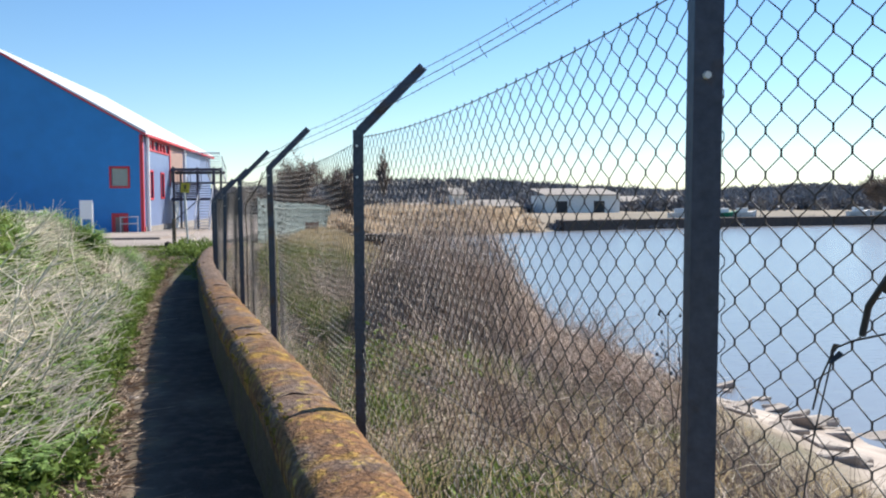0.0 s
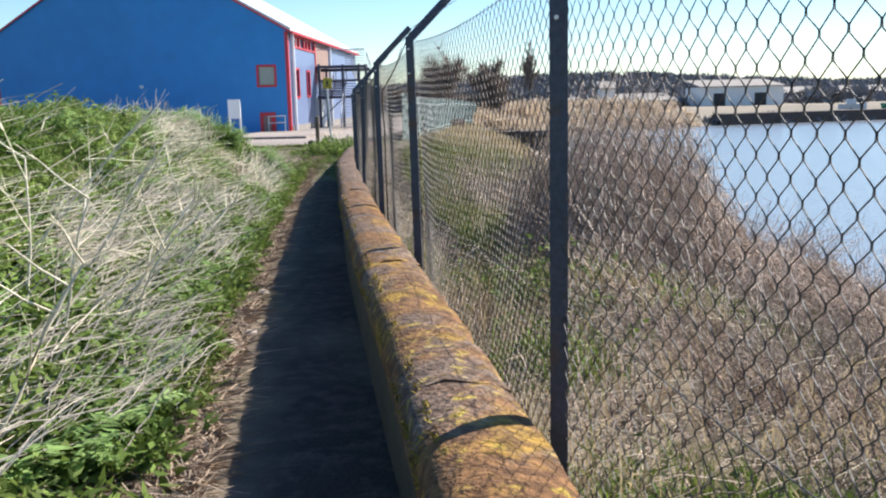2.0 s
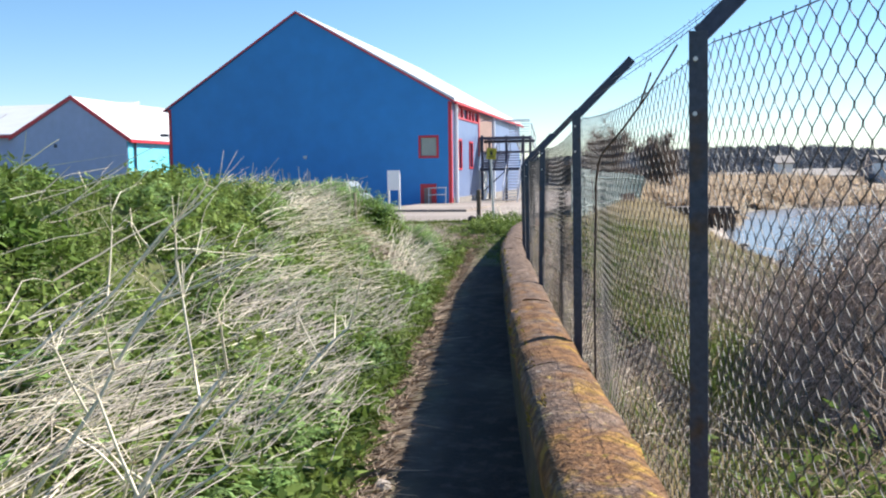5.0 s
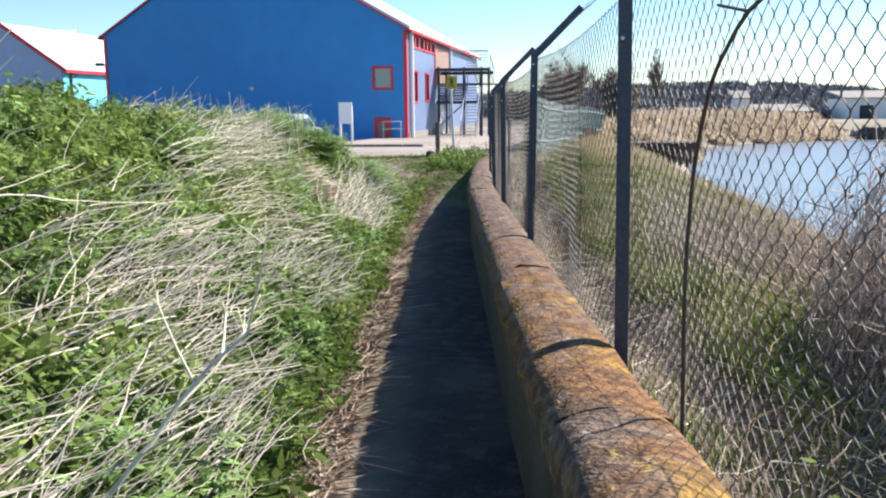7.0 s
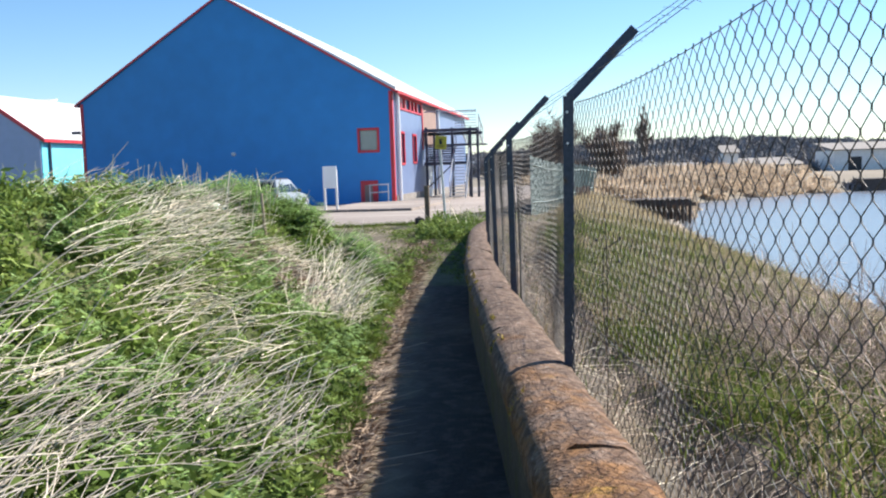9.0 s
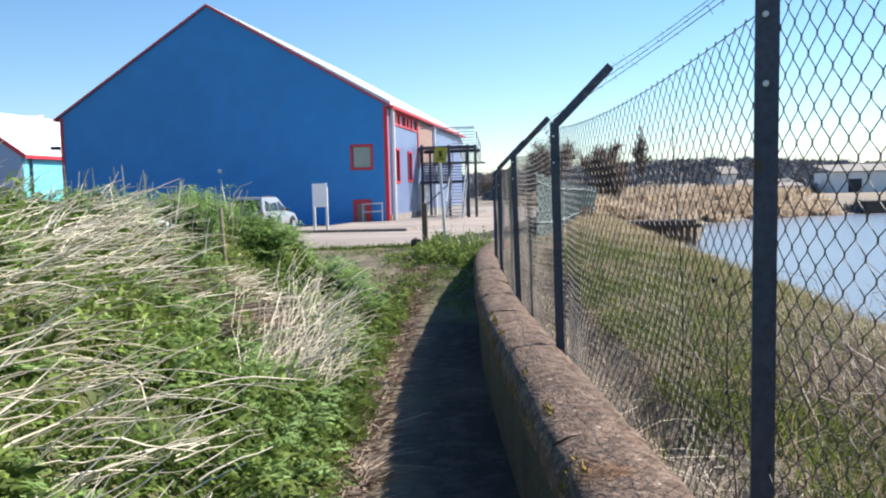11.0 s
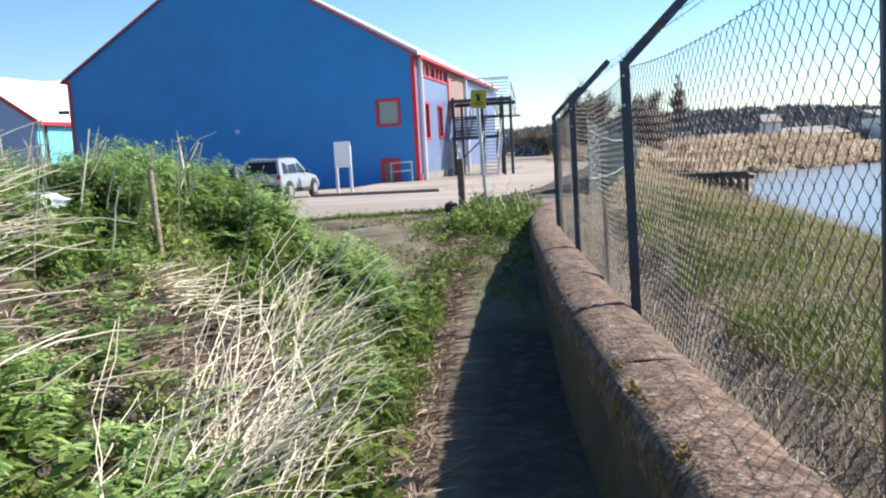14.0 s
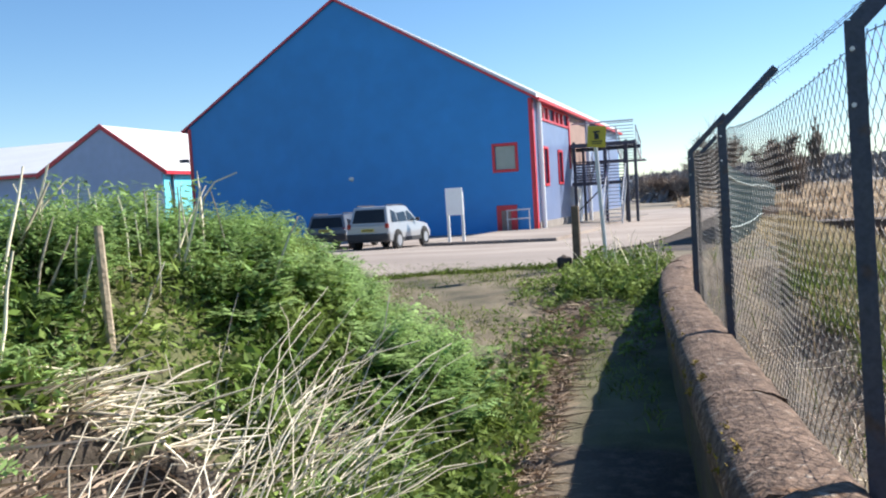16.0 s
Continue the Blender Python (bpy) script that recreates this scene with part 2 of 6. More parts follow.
def lichen_stone(name):
    """Old concrete coping: grey-brown, with rust moss and yellow lichen that thin out along the wall."""
    m = mat(name, (0.255, 0.168, 0.118), (0.155, 0.10, 0.07), scale=4.0, fine=55, rough=0.95, bump=0.8, vary=0.4, third=(0.40, 0.33, 0.265), third_scale=26, amount=0.65, soft=0.03)
    n, l = m.node_tree.nodes, m.node_tree.links
    p, hsv = n["Principled BSDF"], [x for x in n if x.type == "HUE_SAT"][0]
    col = hsv.outputs["Color"]
    tc = n.new("ShaderNodeTexCoord")
    sep = n.new("ShaderNodeSeparateXYZ")
    l.new(tc.outputs["Object"], sep.inputs[0])
    for s, colour, y0, y1, hi, lo in ((2.1, (0.25, 0.115, 0.035), 12.0, 17.5, 0.46, 0.66), (3.4, (0.40, 0.23, 0.03), 9.0, 18.0, 0.55, 0.74),
                                      (13.0, (0.55, 0.40, 0.05), 6.0, 18.0, 0.59, 0.74)):
        t = n.new("ShaderNodeTexNoise")
        t.inputs["Scale"].default_value, t.inputs["Detail"].default_value, t.inputs["Roughness"].default_value = s, 10, 0.68
        l.new(tc.outputs["Object"], t.inputs["Vector"])
        lim = n.new("ShaderNodeMapRange")
        for k, v in (("From Min", y0), ("From Max", y1), ("To Min", hi), ("To Max", lo)):
            lim.inputs[k].default_value = v
        l.new(sep.outputs["Y"], lim.inputs["Value"])
        d = n.new("ShaderNodeMath")
        d.operation = "SUBTRACT"
        l.new(t.outputs["Fac"], d.inputs[0])
        l.new(lim.outputs["Result"], d.inputs[1])
        r = n.new("ShaderNodeMapRange")
        r.inputs["From Min"].default_value, r.inputs["From Max"].default_value, r.inputs["To Max"].default_value = -0.03, 0.07, 0.9
        l.new(d.outputs[0], r.inputs["Value"])
        mul = n.new("ShaderNodeMix")
        mul.data_type = "RGBA"
        l.new(r.outputs["Result"], mul.inputs["Factor"])
        l.new(col, mul.inputs[6])
        mul.inputs[7].default_value = (*colour, 1)
        col = mul.outputs[2]
    dark = n.new("ShaderNodeMix")
    dark.data_type, dark.blend_type = "RGBA", "MULTIPLY"
    dark.inputs["Factor"].default_value = 0.8
    l.new(col, dark.inputs[6])
    grain = n.new("ShaderNodeTexNoise")
    grain.inputs["Scale"].default_value, grain.inputs["Detail"].default_value = 17, 9
    l.new(tc.outputs["Object"], grain.inputs["Vector"])
    gr = n.new("ShaderNodeValToRGB")
    gr.color_ramp.elements[0].position, gr.color_ramp.elements[1].position = 0.42, 0.57
    gr.color_ramp.elements[0].color = (0.36, 0.31, 0.28, 1)
    l.new(grain.outputs["Fac"], gr.inputs["Fac"])
    l.new(gr.outputs["Color"], dark.inputs[7])
    l.new(dark.outputs[2], p.inputs["Base Color"])
    return m


GROUND = zoned_ground()
COPING = lichen_stone("lichened_coping")
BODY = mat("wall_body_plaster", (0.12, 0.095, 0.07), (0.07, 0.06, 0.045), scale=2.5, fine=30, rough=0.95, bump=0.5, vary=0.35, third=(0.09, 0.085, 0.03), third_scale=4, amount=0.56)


def water_material():
    m = bpy.data.materials.new("river_water")
    m.use_nodes = True
    n, l = m.node_tree.nodes, m.node_tree.links
    p = n["Principled BSDF"]
    p.inputs["Base Color"].default_value = (0.20, 0.215, 0.24, 1)
    p.inputs["Roughness"].default_value, p.inputs["IOR"].default_value = 0.22, 1.33
    tc = n.new("ShaderNodeTexCoord")
    mp = n.new("ShaderNodeMapping")
    mp.inputs["Scale"].default_value = (0.8, 2.0, 1)
    l.new(tc.outputs["Object"], mp.inputs["Vector"])
    t = n.new("ShaderNodeTexNoise")
    t.inputs["Scale"].default_value, t.inputs["Detail"].default_value = 1.4, 6
    l.new(mp.outputs[0], t.inputs["Vector"])
    b = n.new("ShaderNodeBump")
    b.inputs["Strength"].default_value, b.inputs["Distance"].default_value = 0.35, 0.08
    l.new(t.outputs["Fac"], b.inputs["Height"])
    l.new(b.outputs["Normal"], p.inputs["Normal"])
    return m


WATER = water_material()

# ---- mesh helpers ----


def link_mesh(name, bm, material, parent=None, label="", smooth=False):
    me = bpy.data.meshes.new(name)
    bm.to_mesh(me)
    bm.free()
    if smooth:
        me.polygons.foreach_set("use_smooth", [True] * len(me.polygons))
    me.materials.append(material)
    ob = new(name, me)
    ob.parent = parent
    if label:
        tagged(ob, label)
    return ob


def part(name, bm, material, parent, label="", smooth=False):
    return link_mesh(name, bm, material, parent, label, smooth)


def thing(name, label, category, at=(0, 0, 0), turn=0.0, group="", kind=""):
    ob = new(name)
    ob.empty_display_size = 0.2
    ob.matrix_basis = pose(*at, 0, 0, turn)
    return tagged(ob, label, category, group, kind)


def box(lo, hi, bevel=0.0, bm=None):
    bm = bm or bmesh.new()
    x0, y0, z0 = lo
    x1, y1, z1 = hi
    v = [bm.verts.new(c) for c in ((x0, y0, z0), (x1, y0, z0), (x1, y1, z0), (x0, y1, z0), (x0, y0, z1), (x1, y0, z1), (x1, y1, z1), (x0, y1, z1))]
    fs = [bm.faces.new([v[i] for i in f]) for f in ((3, 2, 1, 0), (4, 5, 6, 7), (0, 1, 5, 4), (1, 2, 6, 5), (2, 3, 7, 6), (3, 0, 4, 7))]
    if bevel:
        bmesh.ops.bevel(bm, geom=list({e for f in fs for e in f.edges}), offset=bevel, segments=1, affect="EDGES")
    return bm


def rod(a, b, r, sides=8, bm=None, r2=None):
    bm = bm or bmesh.new()
    a, b = Vector(a), Vector(b)
    d = (b - a).normalized()
    u = d.orthogonal().normalized()
    w = d.cross(u)
    rings = []
    for c, rr in ((a, r), (b, r if r2 is None else r2)):
        rings.append([bm.verts.new(c + (u * math.cos(k * math.tau / sides) + w * math.sin(k * math.tau / sides)) * rr) for k in range(sides)])
    for k in range(sides):
        bm.faces.new((rings[0][k], rings[0][(k + 1) % sides], rings[1][(k + 1) % sides], rings[1][k]))
    bm.faces.new(rings[0][::-1])
    bm.faces.new(rings[1])
    return bm


def prism(outline, y0, y1, bm=None, axis="y"):
    """A closed outline of (x, z) pushed from y0 to y1 (axis 'y'), or of (y, z) from x0 to x1 (axis 'x')."""
    bm = bm or bmesh.new()
    mk = (lambda p, d: (p[0], d, p[1])) if axis == "y" else (lambda p, d: (d, p[0], p[1]))
    a = [bm.verts.new(mk(p, y0)) for p in outline]
    b = [bm.verts.new(mk(p, y1)) for p in outline]
    n = len(outline)
    for k in range(n):
        bm.faces.new((a[k], a[(k + 1) % n], b[(k + 1) % n], b[k]))
    bm.faces.new(a[::-1])
    bm.faces.new(b)
    bmesh.ops.recalc_face_normals(bm, faces=bm.faces)
    return bm


def raw(name, verts, faces, material, parent=None, smooth=False):
    """Mesh from an (n, 3) array and a (m, k) array of corner numbers."""
    me = bpy.data.meshes.new(name)
    faces = np.asarray(faces)
    k = faces.shape[1]
    me.vertices.add(len(verts))
    me.vertices.foreach_set("co", np.asarray(verts, np.float32).ravel())
    me.loops.add(faces.size)
    me.loops.foreach_set("vertex_index", faces.astype(np.int32).ravel())
    me.polygons.add(len(faces))
    me.polygons.foreach_set("loop_start", np.arange(0, faces.size, k, dtype=np.int32))
    me.update(calc_edges=True)
    if smooth:
        me.polygons.foreach_set("use_smooth", np.ones(len(faces), bool))
    me.materials.append(material)
    ob = new(name, me)
    ob.parent = parent
    return ob


def tubes(lines, radius, sides=3):
    """Thin tubes along an (n, k, 3) array of lines; radius is one number, (n,) or (n, k)."""
    lines = np.asarray(lines, float)
    n, k, _ = lines.shape
    tan = np.gradient(lines, axis=1)
    tan /= np.linalg.norm(tan, axis=2, keepdims=True) + 1e-9
    ref = np.where(np.abs(tan[..., 2:3]) > 0.9, np.array([1.0, 0, 0]), np.array([0, 0, 1.0]))
    u = np.cross(tan, ref)
    u /= np.linalg.norm(u, axis=2, keepdims=True) + 1e-9
    w = np.cross(tan, u)
    r = np.broadcast_to(np.asarray(radius, float).reshape(-1, 1) if np.ndim(radius) == 1 else radius, (n, k))
    ang = np.arange(sides) * math.tau / sides
    ring = lines[:, :, None] + r[:, :, None, None] * (u[:, :, None] * np.cos(ang)[:, None] + w[:, :, None] * np.sin(ang)[:, None])
    verts = ring.reshape(-1, 3)
    i, j, s = np.meshgrid(np.arange(n), np.arange(k - 1), np.arange(sides), indexing="ij")
    base = (i * k + j) * sides
    s2 = (s + 1) % sides
    faces = np.stack([base + s, base + s2, base + sides + s2, base + sides + s], -1).reshape(-1, 4)
    return verts, faces


def blades(root, tip, width, bend, rng):
    """Grass blades: a quad and a pointed end each, from root to tip, (n, 3), as two joined tapering quads."""
    n = len(root)
    side = np.cross(tip - root, rng.normal(size=(n, 3)))
    side /= np.linalg.norm(side, axis=1, keepdims=True) + 1e-9
    mid = root * 0.45 + tip * 0.55 + bend
    w = np.asarray(width).reshape(-1, 1)
    v = np.stack([root - side * w, root + side * w, mid + side * w * 0.8, mid - side * w * 0.8, tip + side * w * 0.12, tip - side * w * 0.12], 1)
    b = np.arange(n)[:, None] * 6
    f = np.concatenate([b + np.array([[0, 1, 2, 3]]), b + np.array([[3, 2, 4, 5]])], 0)
    return v.reshape(-1, 3), f


# ---- lie of the land ----
WALL_Y = np.array([-8, 0, 3.3, 5, 7, 9, 11, 13, 15, 17, 19.4, 22, 25, 27.5, 29.5, 31])
WALL_X = np.array([2.5, 1.1, 0.53, 0.26, -0.13, -0.50, -0.87, -1.20, -1.53, -1.87, -2.25, -2.57, -2.93, -3.14, -3.2, -3.12])


def wall_x(y):
    y = np.asarray(y, float)
    return sum(np.interp(y + d, WALL_Y, WALL_X) for d in (-0.8, -0.3, 0.3, 0.8)) / 4


def wall_top(y):
    return 0.6 - 0.0165 * (np.asarray(y, float) - 4.6)


def path_z(y):
    return np.interp(y, [-30, 0, 10, 20, 24, 28, 31, 34, 40, 46, 57, 80, 100, 150], [0.4, 0.05, -0.15, -0.35, -0.25, 0.0, 0.10, 0.06, -0.18, -0.34, -0.42, -0.6, -0.8, -1.1])


def smooth(v):
    v = np.clip(v, 0, 1)
    return v * v * (3 - 2 * v)


def shore_x(y):
    return np.interp(y, [-60, 0, 10, 16.5, 20.8, 29, 39, 46, 56, 66, 77, 93, 105], [16, 12.5, 11.5, 10.8, 9.7, 8.6, 7.0, 6.5, 5.8, 5.6, 6.2, 7.8, 10.0])


def into_water(x, y):
    """Metres into the river from its bank (negative on land)."""
    far = np.interp(x, [9, 12, 16, 22, 32, 64, 92, 300, 900], [101, 108, 114, 121, 127, 139, 144, 165, 240])
    return np.minimum(x - shore_x(y), far - y)


def bumps(x, y, s, seed=0.0):
    return (np.sin(x * s + 1.3 + seed) * np.cos(y * s * 1.13 + 0.4 + seed) + 0.6 * np.sin(x * s * 2.3 + y * s * 1.7 + seed) + 0.35 * np.cos(y * s * 4.1 - x * s * 3.3 + seed)) / 1.95


def mound_in(x, y):
    """Metres in from the foot of the grassy mound."""
    e1 = wall_x(y) - x - 1.2
    e2 = ((x + 4.15) * -8 + (y - 23.0) * -4.9) / 9.38
    return np.minimum(e1, e2)


def bare(x, y):
    """Patches of trodden or dug earth on the mound."""
    d = np.minimum(np.hypot((x + 4.5) * 0.85, (y - 18.9) * 0.5) - 0.52, np.hypot(x + 4.55, y - 19.5) - 0.26)
    d = np.minimum(d, np.hypot((x + 3.9) * 0.8, y - 17.6) - 0.3)
    return np.minimum(d, np.hypot(x + 4.4, y - 20.9) - 0.25) + 0.12 * bumps(x, y, 5.0) < 0


def land(x, y):
    x, y = np.asarray(x, float), np.asarray(y, float)
    g = path_z(y)
    u = x - wall_x(np.minimum(y, 31))
    e = mound_in(x, y)
    crest = np.interp(y, [0, 12, 17, 21, 26], [1.30, 1.28, 1.12, 0.86, 0.74]) * np.interp(x, [-60, -25, -12, -6], [-0.2, 0.6, 1.1, 1.0])
    s = smooth(e / np.interp(y, [19.6, 22.5], [2.5, 1.65]))
    z = g + s * (crest - g) + 0.10 * bumps(x, y, 1.7) * smooth(e / 1.2)
    z = z + 0.018 * bumps(x, y, 6.0) * (y < 31)
    for bx, by in ((-4.82, 18.6), (-4.6, 19.55)):
        z = z - 0.34 * smooth(1.5 - np.hypot((x - bx) * 1.2, y - by) / 0.2)
    # river side
    d = into_water(x, y)
    span = np.maximum(shore_x(y) - wall_x(np.minimum(y, 31)) - 1.8, 1.0)
    bank = -3.05 + (g - 0.08 + 3.05) * smooth(np.clip(-d / span, 0, 1) * 0.97) ** 0.85 + 0.07 * bumps(x, y, 1.2, 2.0) * (d < -0.5)
    bank = bank - 0.35 * smooth((u - 2.3) / 2) * smooth((14 - y) / 4) * smooth(-d / 5)
    bank = bank - 0.16 * np.exp(-((u - 1.0 - 0.08 * bumps(x, y, 1.5)) / 0.2) ** 2) * smooth((y - 9) / 3) * (y < 30)
    far_land = -3.05 + 2.2 * smooth(-d / 14)
    bank = np.where(y > 92, bank + (far_land - bank) * smooth((y - 92) / 14), bank)
    z = np.where((u > 0.15) | (y > 100), bank, z)
    z = np.where(d > 0, np.maximum(-3.05 - d * 0.3, -5.5), z)
    # hills
    ridge = np.interp(x, [-400, -60, 20, 60, 105, 150, 210, 250, 320, 900], [4, 3, 7, 7.5, 4.0, 1.5, 5, 2, 0.5, 1])
    z = z + (ridge + 1.5) * smooth((y - 230) / 170) * (d < 0)
    return z


def axis_lines(parts):
    out = []
    for a, b, s in parts:
        out.append(np.arange(a, b, s))
    return np.unique(np.round(np.concatenate(out), 3))


gx = axis_lines([(-1500, -200, 150), (-200, -40, 10), (-40, -14, 1.5), (-14, -8, 0.4), (-8, 6, 0.16), (-5.28, -4.24, 0.05), (6, 16, 0.4), (16, 60, 3), (60, 300, 12), (300, 1600, 130)])
gy = axis_lines([(-300, -40, 30), (-40, -6, 3), (-6, 0, 0.5), (0, 31, 0.16), (18.2, 20.0, 0.05), (31, 60, 0.6), (60, 130, 1.8), (130, 420, 9), (420, 3000, 200)])
GX, GY = np.meshgrid(gx, gy)
GZ = land(GX, GY)
nx, ny = len(gx), len(gy)
ii, jj = np.meshgrid(np.arange(ny - 1), np.arange(nx - 1), indexing="ij")
a0 = (ii * nx + jj).ravel()
ground = raw("ground", np.stack([GX, GY, GZ], -1).reshape(-1, 3), np.stack([a0, a0 + 1, a0 + nx + 1, a0 + nx], -1), GROUND, smooth=True)
tagged(ground, "rough turf, bare earth path and muddy river bank", "ground", kind="structure")
U = GX - wall_x(np.minimum(GY, 31))
MI = mound_in(GX, GY)
DW = into_water(GX, GY)
left = (U < 0.15) & (GY < 92)
turf = np.where(left, smooth((MI + 0.45 + 0.35 * bumps(GX, GY, 2.1)) / 0.6), 0.25 + 0.4 * bumps(GX, GY, 0.9))
turf = np.where(bare(GX, GY), 0.05, turf)
turf = np.where(left & (GY > 22) & (GY < 33), np.maximum(turf, 0.8 + 0.3 * bumps(GX, GY, 1.6)), turf)
worn = smooth((GY - 23.5) / 2) * (GY < 33) * (MI < 0.3)
turf = turf * (1 - 0.55 * worn)
dry = np.where(left, 0.45 * worn * smooth(0.8 + bumps(GX, GY, 2.3, 3.0)) + 0.25 * smooth(bumps(GX, GY, 1.3, 4.0)), 0.45 + 0.28 * bumps(GX, GY, 1.1, 1.0) + 0.28 * bumps(GY * 0.8 - GX * 0.6, GX * 0.8 + GY * 0.6, 0.57, 3.0) + 0.2 * bumps(GX * 0.3 + GY, GY * 0.4 - GX, 2.9, 5.0))
wear = (U > 0.25) & (U < 1.35 + 0.2 * bumps(GX, GY, 2.3)) & (GY > 11.5) & (GY < 30)
turf, dry = np.where(wear, 0.05, turf), np.where(wear, 0.32 + 0.25 * bumps(GX, GY, 2.1, 1.0), dry)
mud = smooth((DW + np.interp(GY, [8, 22, 60], [5.0, 3.0, 2.2]) + 0.6 * bumps(GX, GY, 1.1)) / 1.4)
farz = smooth((GY - 95) / 25)
# Paler beyond the wall's cast shade: sunlit strip painted in, with edge litter
strip = left & (GY < 30) & (MI < 0.25)
dry = np.where(strip & (U > -1.7), np.maximum(dry, smooth((-U - 0.55) / 0.35) * (0.5 + 0.3 * bumps(GX, GY, 2.7, 1.0))), dry)
for zone, vals in (("turf", turf), ("dry", dry), ("mud", mud), ("far", farz)):
    at = ground.data.attributes.new(zone, "FLOAT", "POINT")
    at.data.foreach_set("value", np.clip(vals, 0, 1).astype(np.float32).ravel())

wv = [(-100, -400, -3), (1600, -400, -3), (1600, 260, -3), (5, 260, -3)]
water = raw("water", np.array(wv), np.array([[0, 1, 2, 3]]), WATER)
tagged(water, "pale grey-blue tidal river water with fine ripples", "river", kind="structure")

# ---- sea wall ----


def sweep(ys, profile, wobble=0.0, seed=0):
    """A wall piece: a closed (u, z) profile carried along the wall's line, capped at both ends."""
    rng = np.random.RandomState(seed)
    n = len(profile)
    vs, fs = [], []
    for y in ys:
        slope = float(wall_x(y + 0.1) - wall_x(y - 0.1)) / 0.2
        nrm = np.array([1.0, -slope]) / math.hypot(1, slope)
        for u, z in profile:
            k = wobble * rng.normal()
            vs.append((float(wall_x(y)) + u * nrm[0], y + u * nrm[1], float(wall_top(y)) + z + k))
    for i in range(len(ys) - 1):
        for j in range(n):
            fs.append((i * n + j, i * n + (j + 1) % n, (i + 1) * n + (j + 1) % n, (i + 1) * n + j))
    me = bmesh.new()
    bv = [me.verts.new(v) for v in vs]
    for f in fs:
        me.faces.new([bv[k] for k in f])
    me.faces.new(bv[:n][::-1])
    me.faces.new(bv[-n:])
    bmesh.ops.recalc_face_normals(me, faces=me.faces)
    return me


sea_wall = thing("sea_wall", "low curving concrete sea wall with rounded lichen-covered coping", "wall", kind="structure")
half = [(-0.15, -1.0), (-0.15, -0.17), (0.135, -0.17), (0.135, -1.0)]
part("wall_body", sweep(np.arange(-7, 30.95, 0.4), half, 0.0), BODY, sea_wall, "dark plastered wall face")
COP = [(-0.155, -0.19), (-0.185, -0.175), (-0.19, -0.09), (-0.168, -0.035), (-0.12, -0.008), (-0.05, 0.004), (0.035, 0.004), (0.105, -0.01), (0.152, -0.037), (0.172, -0.09), (0.168, -0.175), (0.14, -0.19)]
JOINTS = [-7.0, -4.6, -2.2, 0.2, 2.55, 4.9, 7.2, 9.7, 12.1, 14.6, 17.0, 18.1, 19.33, 20.6, 22.75, 25.1, 27.4, 29.3, 31.0]
for k, (ya, yb) in enumerate(zip(JOINTS, JOINTS[1:])):
    m = max(3, int((yb - ya) / 0.12))
    part("coping_stone", sweep(np.linspace(ya + 0.003, yb - 0.003, m), COP, 0.0065, k), COPING, sea_wall, smooth=True).data.set_sharp_from_angle(angle=radians(50))

# ---- chain-link fence ----
POSTS = [(1.75, -1.25, 2.02), (1.05, 1.95, 1.97), (0.55, 4.72, 1.873), (-0.055, 7.85, 1.825), (-0.585, 10.58, 1.79), (-1.155, 13.58, 1.70), (-1.635, 16.6, 1.625), (-2.05, 19.48, 1.57), (-2.46, 22.5, 1.53), (-2.80, 25.4, 1.50), (-2.96, 28.3, 1.46)]
LEAN_X = [0.0, 0.02, 0.0, -0.03, -0.02, 0.03, -0.02, -0.04, -0.02, -0.01, 0]
fence = thing("chain_link_fence", "dark wire chain-link fence on cranked angle-iron posts beside the wall", "fence")


def angle_iron(a, b, size, t, inward):
    """An L-section bar from a to b."""
    bm = bmesh.new()
    a, b = Vector(a), Vector(b)
    d = (b - a).normalized()
    u = Vector(inward) - d * d.dot(Vector(inward))
    u.normalize()
    w = d.cross(u)
    prof = [(0, 0), (size, 0), (size, t), (t, t), (t, size), (0, size)]
    r0 = [bm.verts.new(a + u * (p - size / 2) + w * (q - size / 2)) for p, q in prof]
    r1 = [bm.verts.new(b + u * (p - size / 2) + w * (q - size / 2)) for p, q in prof]
    for k in range(6):
        bm.faces.new((r0[k], r0[(k + 1) % 6], r1[(k + 1) % 6], r1[k]))
    bm.faces.new(r0[::-1])
    bm.faces.new(r1)
    bmesh.ops.recalc_face_normals(bm, faces=bm.faces)
    return bm


tops, arms = [], []
for (x, y, zt), lean in zip(POSTS, LEAN_X):
    g = float(land(x + 0.1, y)) - 0.25
    tx = x + lean
    post = part("post", angle_iron((x, y, g), (tx, y, zt), 0.049, 0.007, (1, -0.15, 0)), STEEL, fence)
    s = float(wall_x(y + 0.2) - wall_x(y - 0.2)) / 0.4
    q = Vector((1, -s, 0)).normalized()
    tip = Vector((tx, y, zt)) + q * 0.31 + Vector((0, 0, 0.30))
    part("arm", angle_iron((tx, y, zt - 0.012), tip, 0.046, 0.006, (0, 1, 0)), STEEL, post)
    for dz in (0.075, 0.22):
        part("bolt", rod((tx - 0.01, y - 0.034, zt - dz), (tx - 0.01, y - 0.024, zt - dz), 0.0065, 6), WHITE, post, "pale bolt head")
    tops.append(Vector((tx, y, zt)))
    arms.append((Vector((tx, y, zt)), tip))

A_, ROW = 0.036, 0.0365
